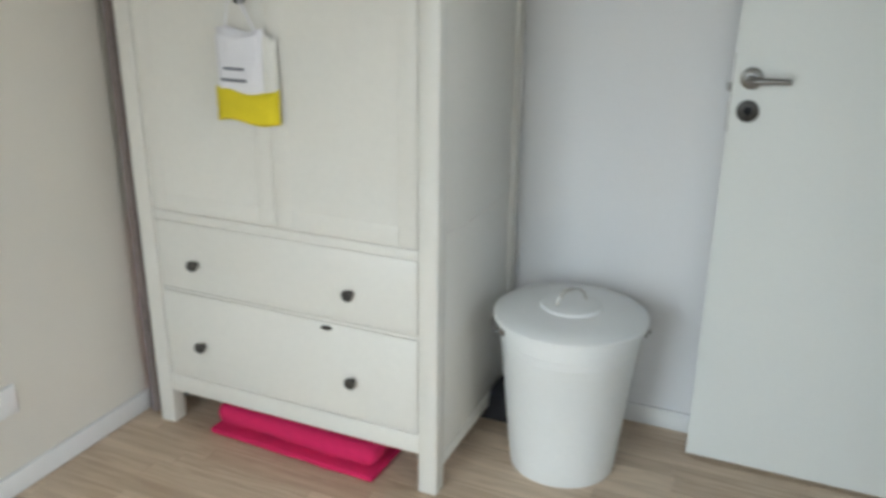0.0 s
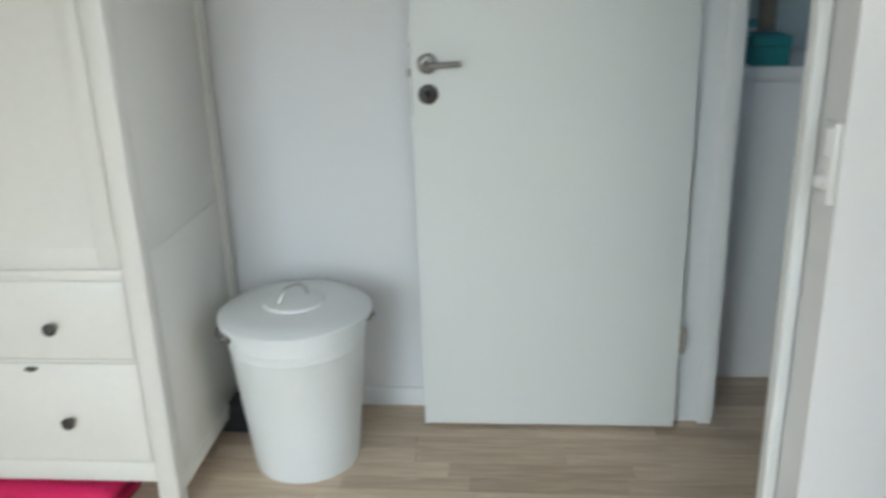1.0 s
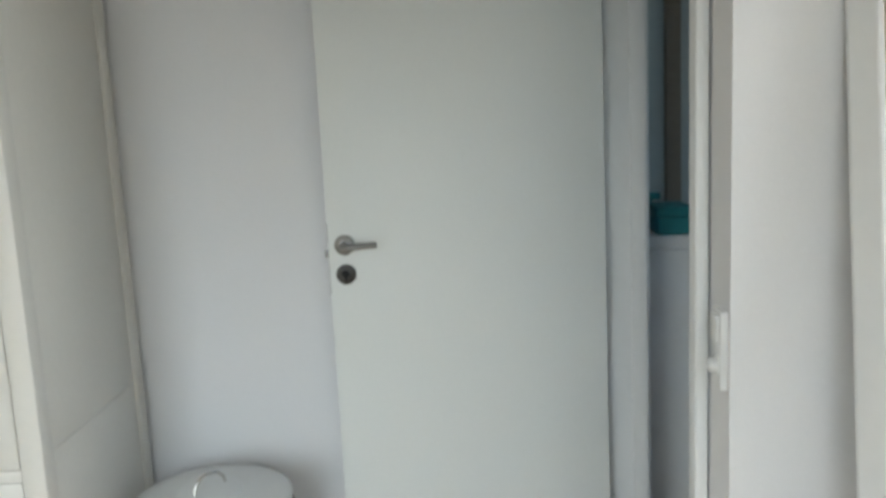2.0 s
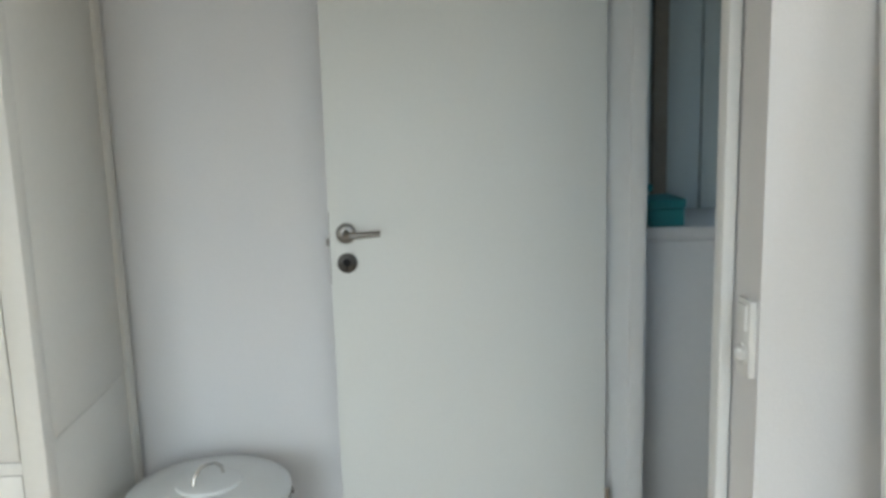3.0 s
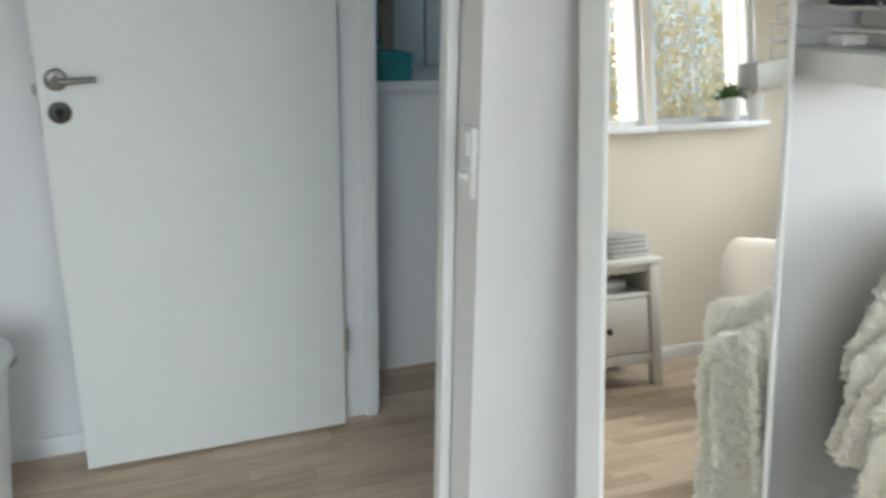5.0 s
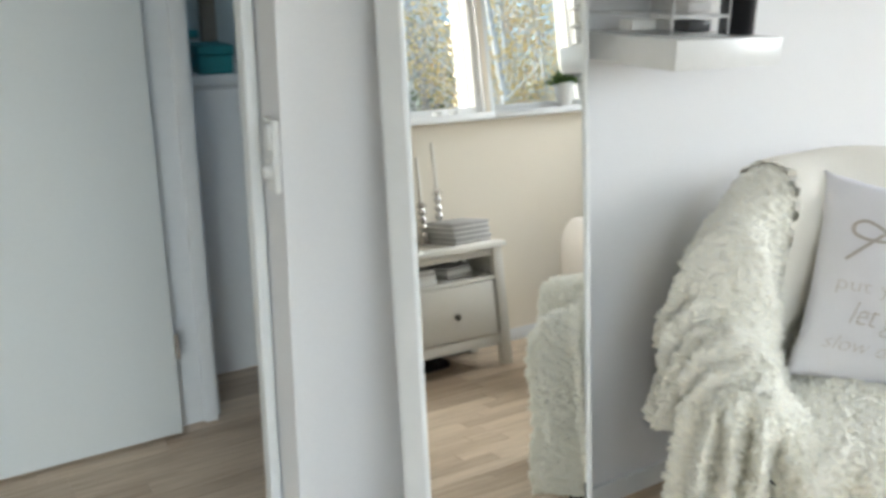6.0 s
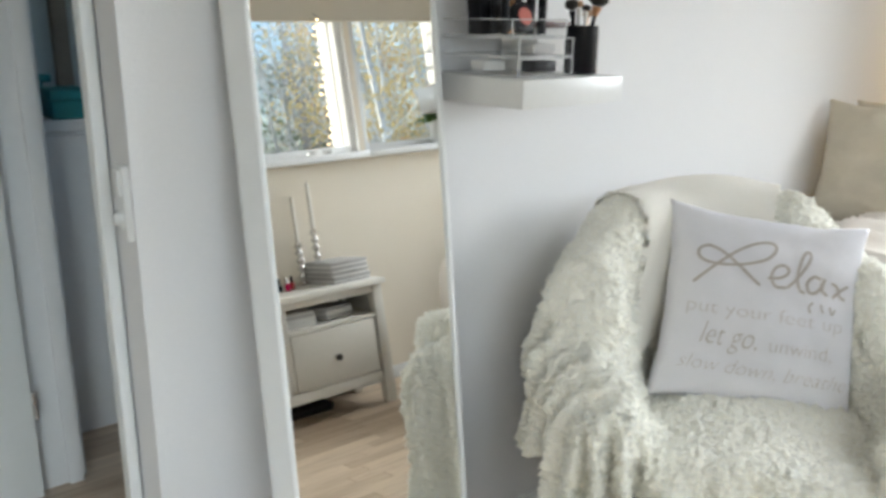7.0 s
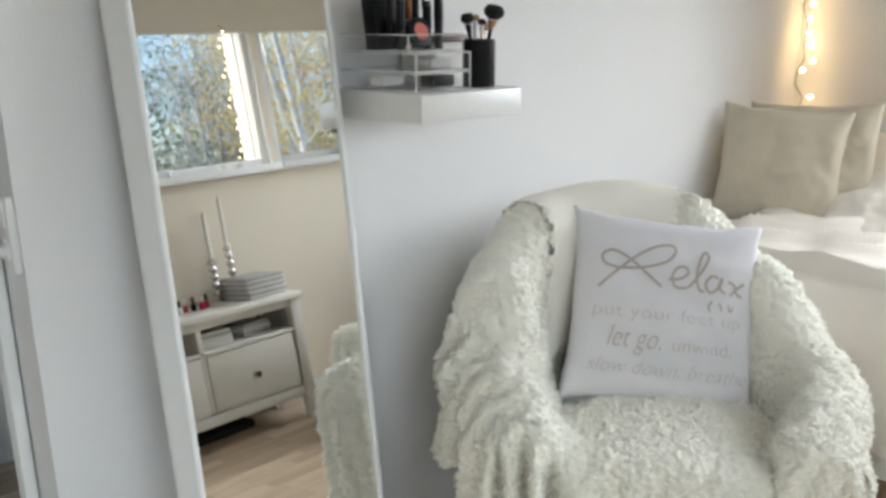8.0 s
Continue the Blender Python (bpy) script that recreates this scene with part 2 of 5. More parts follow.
def lathe(bm, profile, steps=32, m=None):
    """Turns a profile of (radius, height) round the z axis."""
    rings, made = [], []
    for r, z in profile:
        ring = [bm.verts.new((r * math.cos(2 * math.pi * i / steps), r * math.sin(2 * math.pi * i / steps), z)) for i in range(steps)] if r > 1e-6 else [bm.verts.new((0, 0, z))]
        rings.append(ring)
        made += ring
    for a, b in zip(rings, rings[1:]):
        for i in range(steps):
            j = (i + 1) % steps
            if len(a) == 1 and len(b) > 1:
                bm.faces.new((a[0], b[j], b[i]))
            elif len(b) == 1 and len(a) > 1:
                bm.faces.new((a[i], a[j], b[0]))
            elif len(a) > 1:
                bm.faces.new((a[i], a[j], b[j], b[i]))
    if m is not None:
        bmesh.ops.transform(bm, matrix=m, verts=made)
    return made


def tube(bm, points, radius, steps=10, taper=1.0):
    """A round rod through points, closed at its ends."""
    points = [Vector(p) for p in points]
    rings = []
    for i, p in enumerate(points):
        d = (points[min(i + 1, len(points) - 1)] - points[max(i - 1, 0)]).normalized()
        side = d.orthogonal().normalized() if not rings else (last - d * last.dot(d)).normalized()
        last, up = side, d.cross(side)
        r = radius * (1 + (taper - 1) * i / (len(points) - 1))
        rings.append([bm.verts.new(p + r * (math.cos(a) * side + math.sin(a) * up)) for a in (2 * math.pi * k / steps for k in range(steps))])
    for a, b in zip(rings, rings[1:]):
        for i in range(steps):
            bm.faces.new((a[i], a[(i + 1) % steps], b[(i + 1) % steps], b[i]))
    bm.faces.new(rings[0][::-1])
    bm.faces.new(rings[-1])


def grid(bm, f, nu, nv, close=False):
    """A sheet of points f(i / nu, j / nv)."""
    v = [[bm.verts.new(f(i / nu, j / nv)) for j in range(nv + 1)] for i in range(nu + 1)]
    for i in range(nu):
        for j in range(nv):
            bm.faces.new((v[i][j], v[i + 1][j], v[i + 1][j + 1], v[i][j + 1]))
    return v


def thing(name, base, label, category, rz=0.0, group="", kind=""):
    ob = new(name)
    ob.empty_display_size = 0.05
    ob.matrix_basis = pose(*base, 0, 0, rz) if not isinstance(base, Matrix) else base
    return tagged(ob, label, category, group, kind)


def part(name, bm, mat, parent, label="", smooth=True, angle=40):
    """Links a bmesh as one mesh object under a thing or a part, in the thing's own coordinates."""
    bmesh.ops.recalc_face_normals(bm, faces=bm.faces)
    me = bpy.data.meshes.new(name)
    bm.to_mesh(me)
    bm.free()
    me.materials.append(mat)
    if smooth:
        me.shade_smooth()
        me.set_sharp_from_angle(angle=radians(angle))
    ob = new(name, me)
    ob.parent = parent
    return tagged(ob, label)


def boxpart(name, dims, mat, parent, bevel=0.002, label=""):
    bm = bmesh.new()
    box(bm, *dims, bevel)
    return part(name, bm, mat, parent, label)


def structure(name, boxes, mat, label, category, bevel=0.0):
    bm = bmesh.new()
    for d in boxes:
        box(bm, *d, bevel)
    return tagged(part(name, bm, mat, None), label, category, kind="structure")


# ---- the setting: a small bedroom with a hall behind its door ----
LEFT, RIGHT, BACK, SOUTH, MIRW, DOORW, TOP = -1.515, 3.80, 2.335, -1.02, 1.335, 0.812, 2.40
W1, W2, SILL, HEAD = (0.05, 2.555), (2.585, 3.215), 1.165, 2.03
structure("wall_west", [(LEFT - 0.15, SOUTH - 0.1, 0, LEFT, BACK + 0.15, TOP)], WEST_SHADED, "plain white painted wall beside the wardrobe, its warm shade put into the colour", "wall")
structure("wall_north", [(LEFT, BACK, 0, DOORW, BACK + 0.15, TOP)], WALL, "plain white painted wall behind the bin and the open door", "wall")
structure("wall_doorway", [(DOORW, MIRW + 0.1, 0, DOORW + 0.1, 1.455, TOP), (DOORW - 0.016, 2.265, 0, DOORW + 0.082, 3.0, TOP), (DOORW, 1.455, 2.09, DOORW + 0.1, 2.265, TOP)], WALL, "white painted partition wall with a door opening", "wall")
structure("wall_mirror", [(DOORW, MIRW, 0, RIGHT, MIRW + 0.1, TOP)], WALL, "white painted wall behind mirror, shelf and armchair", "wall")
structure("wall_east", [(RIGHT, SOUTH - 0.1, 0, RIGHT + 0.15, MIRW + 0.1, 1.08), (RIGHT, SOUTH - 0.1, HEAD, RIGHT + 0.15, MIRW + 0.1, TOP), (RIGHT, SOUTH - 0.1, 1.08, RIGHT + 0.15, -0.72, HEAD), (RIGHT, 0.42, 1.08, RIGHT + 0.15, MIRW + 0.1, HEAD)], WALL, "white painted wall at the head of the bed", "wall")
structure("wall_south", [(-0.2, SOUTH - 0.1, 0, RIGHT, SOUTH, SILL), (LEFT, SOUTH - 0.1, HEAD, RIGHT, SOUTH, TOP), (-0.2, SOUTH - 0.1, SILL, W1[0], SOUTH, HEAD), (LEFT, SOUTH - 0.1, 0, -1.4, SOUTH, HEAD),
                         (W1[1], SOUTH - 0.1, SILL, W2[0], SOUTH, HEAD), (W2[1], SOUTH - 0.1, SILL, RIGHT, SOUTH, HEAD)], CREAM, "cream painted window wall above the low bench", "wall")
OUT, IN = SOUTH - 0.20, SOUTH - 0.1005
structure("wall_south_cladding", [(-0.2, OUT, 0, RIGHT, IN, SILL + 0.02), (LEFT, OUT, HEAD - 0.02, RIGHT, IN, TOP), (-0.2, OUT, SILL + 0.02, W1[0] + 0.04, IN, HEAD - 0.02), (LEFT, OUT, 0, -1.4, IN, HEAD - 0.02),
                                  (W1[1] - 0.04, OUT, SILL + 0.02, W2[0] + 0.03, IN, HEAD - 0.02), (W2[1] - 0.04, OUT, SILL + 0.02, RIGHT, IN, HEAD - 0.02)], TRIM, "white painted outer cladding round the windows", "wall")
structure("wall_hall_north", [(DOORW + 0.1, 3.0, 0, 2.4, 3.15, TOP)], PALEBLUE, "pale blue painted hall wall behind the white appliance", "wall")
# out of view; its opening is added so that sky light reaches the hall
structure("wall_hall_east", [(2.4, MIRW + 0.1, 0, 2.55, 3.0, 1.15), (2.4, MIRW + 0.1, 2.1, 2.55, 3.0, TOP), (2.4, MIRW + 0.1, 1.15, 2.55, 1.7, 2.1), (2.4, 2.65, 1.15, 2.55, 3.0, 2.1)], WALL, "white painted hall wall with an unseen opening added to let daylight in", "wall")
structure("ceiling", [(LEFT - 0.15, SOUTH - 0.1, TOP, RIGHT + 0.15, MIRW + 0.1, TOP + 0.12), (LEFT - 0.15, MIRW + 0.1, TOP, 2.55, BACK + 0.15, TOP + 0.12), (DOORW, BACK + 0.15, TOP, 2.55, 3.15, TOP + 0.12)], CEIL, "plain white painted ceiling", "ceiling")
floor = structure("floor", [(LEFT - 0.15, SOUTH - 0.1, -0.12, RIGHT + 0.15, MIRW + 0.1, -0.007), (LEFT - 0.15, MIRW + 0.1, -0.12, 2.55, BACK + 0.15, -0.007), (DOORW, BACK + 0.15, -0.12, 2.55, 3.15, -0.007)], OAK, "pale oak strip parquet floor", "floor")


def skirting(name, x0, y0, x1, y1, h=0.062):
    """A baseboard with a rounded top edge along a wall."""
    bm = bmesh.new()
    box(bm, x0, y0, 0, x1, y1, h, 0.004)
    return tagged(part(name, bm, TRIM, None), "low white painted baseboard along the wall", "baseboard", kind="structure")


skirting("baseboard_north", LEFT, BACK - 0.014, DOORW, BACK)
skirting("baseboard_west", LEFT, SOUTH, LEFT + 0.014, BACK - 0.014)
skirting("baseboard_mirror", DOORW + 0.002, MIRW - 0.014, RIGHT, MIRW)
skirting("baseboard_south", -0.2, SOUTH, RIGHT, SOUTH + 0.014)
skirting("baseboard_corner", DOORW - 0.014, MIRW, DOORW, 1.425)

# door frame: jambs, head, stop and casings
frame_1 = thing("door_frame", (DOORW, 1.5, 0), "white painted wooden door frame with flat casings", "door frame", kind="structure")
Y0, Y1 = 1.455 - 1.5, 2.265 - 1.5
boxpart("jamb", (-0.004, Y0, 0, 0.104, Y0 + 0.022, 2.07), TRIM, frame_1, 0.003)
boxpart("jamb", (-0.022, Y1 - 0.012, 0, 0.086, Y1 + 0.01, 2.07), TRIM, frame_1, 0.003)
boxpart("stop", (0.045, Y1 - 0.026, 0, 0.086, Y1 - 0.012, 2.05), TRIM, frame_1, 0.003)
boxpart("stop", (0.045, Y0 + 0.022, 0, 0.104, Y0 + 0.036, 2.05), TRIM, frame_1, 0.003)
boxpart("head", (-0.004, Y0 + 0.022, 2.05, 0.104, Y1 - 0.012, 2.075), TRIM, frame_1, 0.003)
boxpart("casing", (-0.027, Y0 - 0.027, 0, -0.0045, Y0 + 0.012, 2.13), TRIM, frame_1, 0.004)
boxpart("casing", (-0.027, Y1 + 0.004, 0, -0.0045, Y1 + 0.066, 2.13), TRIM, frame_1, 0.004)
boxpart("casing", (-0.027, Y0 + 0.012, 2.065, -0.0045, Y1 + 0.004, 2.13), TRIM, frame_1, 0.004)
boxpart("casing", (0.0865, Y1 + 0.004, 0, 0.100, Y1 + 0.07, 2.13), TRIM, frame_1, 0.004)
boxpart("casing", (0.1045, Y0 - 0.04, 0, 0.118, Y0 + 0.012, 2.13), TRIM, frame_1, 0.004)
boxpart("strike_plate", (0.01, Y0 + 0.0215, 0.94, 0.034, Y0 + 0.0235, 1.12), STEEL, frame_1, 0.0)

# open door leaf, swung back along the wall
door = thing("door_1", (0.056, 2.20, 0), "smooth white door leaf standing open, with steel lever handle", "door", kind="structure")
boxpart("leaf", (0, 0, 0.012, 0.725, 0.04, 2.05), DOOR, door, 0.002)


def rosette(z, keyhole):
    bm = bmesh.new()
    lathe(bm, [(0, 0.0), (0.026, 0.0), (0.026, 0.006), (0.023, 0.0085), (0, 0.0085)], 32, pose(0.043, 0, z, 90))
    ob = part("rosette", bm, PEWTER if keyhole else STEEL, door, "round dark steel rosette")
    if keyhole:
        bm = bmesh.new()
        lathe(bm, [(0, 0.0), (0.0105, 0.0), (0.0105, 0.003), (0, 0.003)], 20, pose(0.043, -0.0085, z + 0.003, 90))
        box(bm, 0.0405, -0.0115, z - 0.016, 0.0455, -0.0085, z)
        part("keyhole", bm, DARK, ob, "dark lock cylinder")
    return ob


rosette(1.063, False)
rosette(0.985, True)
bm = bmesh.new()
tube(bm, [(0.043, -0.006, 1.063), (0.043, -0.045, 1.063), (0.047, -0.052, 1.063), (0.056, -0.055, 1.063), (0.09, -0.055, 1.065), (0.125, -0.053, 1.066), (0.132, -0.052, 1.0665)], 0.0095, 14, 0.75)
part("lever", bm, STEEL, door, "brushed steel lever")
bm = bmesh.new()
box(bm, -0.0025, 0.008, 0.93, 0.0, 0.032, 1.12)
box(bm, -0.012, 0.013, 1.028, -0.002, 0.027, 1.05, 0.003)
part("latch", bm, STEEL, door, "steel latch plate on the edge")
for z in (0.285, 1.78):
    bm = bmesh.new()
    for a, b in ((-0.034, -0.001), (0.001, 0.034)):
        lathe(bm, [(0, a), (0.0055, a), (0.0055, b), (0, b)], 16, pose(0.7315, -0.003, z))
    lathe(bm, [(0, 0.034), (0.0045, 0.034), (0.004, 0.041), (0, 0.043)], 16, pose(0.7315, -0.003, z))
    box(bm, 0.7255, 0.002, z - 0.034, 0.7285, 0.03, z + 0.034)
    part("hinge", bm, CHROME, door, "bright steel butt hinge")

# light switch on the short wall
switch = thing("light_switch", (DOORW, MIRW, 0), "white plastic light switch with a socket and plug on the wall", "switch")
boxpart("plate", (-0.012, 0.010, 0.925, 0.001, 0.060, 1.055), WHITE, switch, 0.004)
boxpart("rocker", (-0.017, 0.018, 1.003, -0.0115, 0.052, 1.047), WHITE, switch, 0.003)
bm = bmesh.new()
lathe(bm, [(0, 0), (0.018, 0), (0.018, 0.004), (0.015, 0.004), (0.014, 0.001), (0, 0.001)], 20, pose(-0.0115, 0.035, 0.962, 0, -90))
part("socket_ring", bm, WHITE, switch)
bm = bmesh.new()
lathe(bm, [(0, 0.001), (0.011, 0.001), (0.012, 0.007), (0.009, 0.012), (0.005, 0.014), (0, 0.014)], 20, pose(-0.0115, 0.035, 0.962, 0, -90))
part("plug", bm, WHITE, switch, "small white plug")

# windows
def window(name, x0, x1, posts, label):
    w = thing(name, (x0, SOUTH, SILL), label, "window", kind="structure")
    wd, ht = x1 - x0, HEAD - SILL
    F = 0.04
    for d in ((0, 0, F, ht), (wd - F, 0, wd, ht)):
        boxpart("window_frame", (d[0], -0.085, d[1], d[2], -0.025, d[3]), TRIM, w, 0.004)
    boxpart("window_frame", (F, -0.085, 0, wd - F, -0.025, 0.04), TRIM, w, 0.004)
    boxpart("window_frame", (F, -0.085, ht - 0.05, wd - F, -0.025, ht), TRIM, w, 0.004)
    cuts = [F] + [p for c in posts for p in (c - 0.03, c + 0.03)] + [wd - F]
    for c in posts:
        boxpart("mullion", (c - 0.03, -0.085, 0.04, c + 0.03, -0.025, ht - 0.05), TRIM, w, 0.004)
    for a, b in zip(cuts[::2], cuts[1::2]):
        bm = bmesh.new()
        box(bm, a, -0.060, 0.04, b, -0.054, ht - 0.05)
        part("pane", bm, PANE, w, smooth=False).visible_shadow = False
    boxpart("window_sill", (-0.014, -0.0245, -0.03, wd + 0.014, 0.07, 0.004), TRIM, w, 0.005)
    for a in (0.0, wd - 0.006):
        boxpart("lining", (a, -0.0245, 0.0045, a + 0.006, -0.002, ht), TRIM, w, 0.0)
    return w


window("window_1", W1[0], W1[1], [0.70, 1.41], "wide white-framed window looking out on autumn trees")
window("window_2", W2[0], W2[1], [], "white-framed window looking out on autumn birches")
bl = thing("roller_blind", (W1[0], SOUTH, 0), "cream roller blind pulled a little way down", "blind")
BW = W2[1] - W1[0]
boxpart("cassette", (-0.03, 0.002, 1.975, BW + 0.03, 0.06, 2.06), TRIM, bl, 0.006, "white blind cassette")
boxpart("cloth", (0.0, 0.012, 1.825, BW, 0.016, 1.976), BLIND, bl, 0.0)
boxpart("bottom_bar", (0.0, 0.006, 1.81, BW, 0.022, 1.825), BLIND, bl, 0.003)

w3 = thing("window_3", (RIGHT, -0.72, 1.08), "white-framed window in the wall beside the bed", "window", kind="structure")
for d in ((0, 0, 0.05, 0.94), (1.09, 0, 1.14, 0.94), (0.05, 0, 1.09, 0.05), (0.05, 0.89, 1.09, 0.94)):
    boxpart("window_frame", (0.08, d[0], d[1], 0.14, d[2], d[3]), TRIM, w3, 0.004)
bm = bmesh.new()
box(bm, 0.108, 0.05, 0.05, 0.114, 1.09, 0.89)
part("pane", bm, PANE, w3, smooth=False).visible_shadow = False
boxpart("window_sill", (-0.03, -0.02, -0.03, 0.079, 1.16, 0.0), TRIM, w3, 0.004)

# glazed garden door in the window wall
gd = thing("door_2", (-1.4, SOUTH, 0), "white-framed glazed garden door in the window wall", "door", kind="structure")
for d in ((0, 0, 0.09, HEAD), (1.11, 0, 1.2, HEAD)):
    boxpart("stile", (d[0], -0.16, d[1], d[2], -0.09, d[3]), TRIM, gd, 0.004)
boxpart("rail", (0.09, -0.16, 0, 1.11, -0.09, 0.1), TRIM, gd, 0.004)
boxpart("rail", (0.09, -0.16, HEAD - 0.09, 1.11, -0.09, HEAD), TRIM, gd, 0.004)
bm = bmesh.new()
box(bm, 0.09, -0.132, 0.1, 1.11, -0.126, HEAD - 0.09)
part("pane", bm, PANE, gd, smooth=False).visible_shadow = False

# ---- outside: ground, birches and bushes ----
bm = bmesh.new()
bmesh.ops.create_grid(bm, x_segments=60, y_segments=60, size=400)
for v in bm.verts:
    v.co.z = -0.6 + 0.25 * noise.noise(v.co * 0.05)
bmesh.ops.translate(bm, vec=(0, 0, -0.2), verts=bm.verts)
tagged(part("ground", bm, GRASS, None), "autumn grass with fallen leaves outside the house", "ground", kind="structure")


def tree(x, y, h, bark, leaf, count, size, seed, label, lean=0.0):
    """A tapered trunk with limbs and a thin crown of single leaves."""
    rnd = random.Random(seed)
    t = thing("birch_tree" if bark is BARK else "bare_tree", (x, y, -0.8), label, "tree", group="trees outside the window")
    bm = bmesh.new()
    top = Vector((lean, rnd.uniform(-0.3, 0.3), h))
    axis = [top * k + Vector((rnd.uniform(-1, 1), rnd.uniform(-1, 1), 0)) * 0.06 * (0 < k < 1) for k in (0, 0.2, 0.4, 0.6, 0.8, 1)]
    tube(bm, axis, 0.03 + 0.013 * h, 8, 0.2)
    tips = []
    for i in range(22):
        k = rnd.uniform(0.2, 0.97)
        a = rnd.uniform(0, 6.28)
        p = top * k
        ln = h * 0.26 * (1.1 - k) + 0.5
        d = Vector((math.cos(a), math.sin(a), rnd.uniform(0.4, 1.1))).normalized()
        q = p + d * ln
        mid = p + d * ln * 0.5 + Vector((0, 0, -0.08))
        tube(bm, [p, mid, q], 0.02, 5, 0.25)
        tips += [mid, q, (mid + q) / 2]
        for j in range(3):
            e = q + Vector((rnd.uniform(-1, 1), rnd.uniform(-1, 1), rnd.uniform(-0.6, 0.8))) * 0.55
            tube(bm, [mid + (q - mid) * 0.3 * j, e], 0.008, 4, 0.4)
            tips.append(e)
    part("trunk", bm, bark, t)
    vs, fs = [], []
    for i in range(count):
        c = tips[rnd.randrange(len(tips))] + Vector((rnd.gauss(0, 0.22), rnd.gauss(0, 0.22), rnd.gauss(0, 0.18)))
        u = Vector((rnd.uniform(-1, 1), rnd.uniform(-1, 1), rnd.uniform(-1, 1))).normalized()
        w = u.orthogonal().normalized()
        s = size * rnd.uniform(0.6, 1.3)
        n0 = len(vs)
        vs += [c - u * s, c + w * s * 0.55, c + u * s, c - w * s * 0.55]
        fs.append((n0, n0 + 1, n0 + 2, n0 + 3))
    me = bpy.data.meshes.new("crown")
    me.from_pydata(vs, [], fs)
    me.materials.append(leaf)
    ob = new("crown", me)
    ob.parent = t


rt = random.Random(5)
for i in range(86):
    x, y = rt.uniform(-2, 24), rt.uniform(-21, -9.5)
    bare = (x - 1.2) / (1.1 - y) < 0.54
    leaf = LEAFDARK if bare else (LEAFYELLOW, LEAFORANGE, LEAFYELLOW)[i % 3]
    tree(x, y, rt.uniform(4.5, 7.0) if bare else rt.uniform(5.5, 8.5), DARKBARK if bare and i % 5 else BARK, leaf, rt.randint(60, 260) if bare else rt.randint(600, 1300), 0.055, 100 + i,
         "dark bare autumn tree with few leaves" if bare else "slender pale autumn birch with thin yellowing leaves", rt.uniform(-0.8, 0.8))
vs, fs = [], []
for i in range(42000):
    x, y = rt.uniform(-12, 45), rt.uniform(-25, -19)
    z = -0.8 + abs(rt.gauss(0, 1)) * (2.0 + 1.3 * noise.noise(Vector((x * 0.3, 0, 4.0))))
    c = Vector((x, y, z))
    u = Vector((rt.uniform(-1, 1), rt.uniform(-1, 1), rt.uniform(-1, 1))).normalized()
    w = u.orthogonal()
    s = 0.11
    n0 = len(vs)
    vs += [c - u * s, c + w * s * 0.6, c + u * s, c - w * s * 0.6]
    fs.append((n0, n0 + 1, n0 + 2, n0 + 3))
me = bpy.data.meshes.new("thicket")
me.from_pydata(vs, [], fs)
me.materials.append(LEAFDARK)
tagged(new("thicket", me), "dense grey-green thicket at the edge of the garden", "bushes", kind="stuff")

vs, fs = [], []
for i in range(9000):
    x, y, z = rt.uniform(-8, 40), rt.uniform(-27, -20), rt.uniform(0.2, 5.5)
    p, lean = Vector((x, y, z)), Vector((rt.uniform(-0.6, 0.6), 0, 1)).normalized()
    ln, thick = rt.uniform(0.5, 1.6), rt.uniform(0.006, 0.018)
    side = lean.cross(Vector((0, 1, 0))).normalized() * thick
    bend = Vector((rt.uniform(-0.2, 0.2), 0, 0))
    n0 = len(vs)
    vs += [p - side, p + side, p + lean * ln * 0.5 + bend + side * 0.7, p + lean * ln * 0.5 + bend - side * 0.7, p + lean * ln]
    fs += [(n0, n0 + 1, n0 + 2, n0 + 3), (n0 + 3, n0 + 2, n0 + 4)]
me = bpy.data.meshes.new("far_twigs")
me.from_pydata(vs, [], fs)
me.materials.append(DARKBARK)
tagged(new("far_twigs", me), "fine bare grey twigs of the wood behind the garden", "twigs", kind="stuff")

# ---- hall beyond the door ----
hallpanel = thing("tall_cupboard", (0.905, 2.985, 0), "tall tan wooden door post in the hall", "door post")
boxpart("post", (0.231, -0.03, 0, 0.283, 0.01, 2.2), HALLTAN, hallpanel, 0.004)
hd = thing("hall_door", (1.16, 2.97, 0), "pale blue-white panelled door in the hall", "door", kind="structure")
boxpart("leaf", (-0.235, 0, 0.01, -0.026, 0.028, 2.1), PALEBLUE, hd, 0.004)
boxpart("leaf", (0.030, 0, 0.01, 0.148, 0.028, 2.1), PALEBLUE, hd, 0.004)
boxpart("leaf", (0.156, 0, 0.01, 0.8, 0.028, 2.1), PALEBLUE, hd, 0.004)
freezer = thing("chest_cabinet", (0.93, 2.53, 0), "tall white cabinet with a plain front in the hall", "cabinet")
boxpart("body", (0, 0.012, 0.03, 0.75, 0.43, 0.965), WHITE, freezer, 0.006)
boxpart("front", (0.002, 0, 0.0, 0.748, 0.0115, 0.955), WHITE, freezer, 0.004)
boxpart("top", (-0.005, -0.006, 0.9655, 0.755, 0.433, 0.998), WHITE, freezer, 0.006)
tb = thing("storage_box", (1.003, 2.54, 0.998), "small teal cardboard box on the white cabinet", "box")
boxpart("body", (0, 0, 0, 0.107, 0.16, 0.055), TEAL, tb, 0.004)
boxpart("lid", (-0.003, -0.003, 0.0555, 0.110, 0.163, 0.085), TEAL, tb, 0.004)
sp = thing("spray_bottle", (0.962, 2.60, 0.998), "blue plastic spray bottle standing beside the teal box", "bottle")
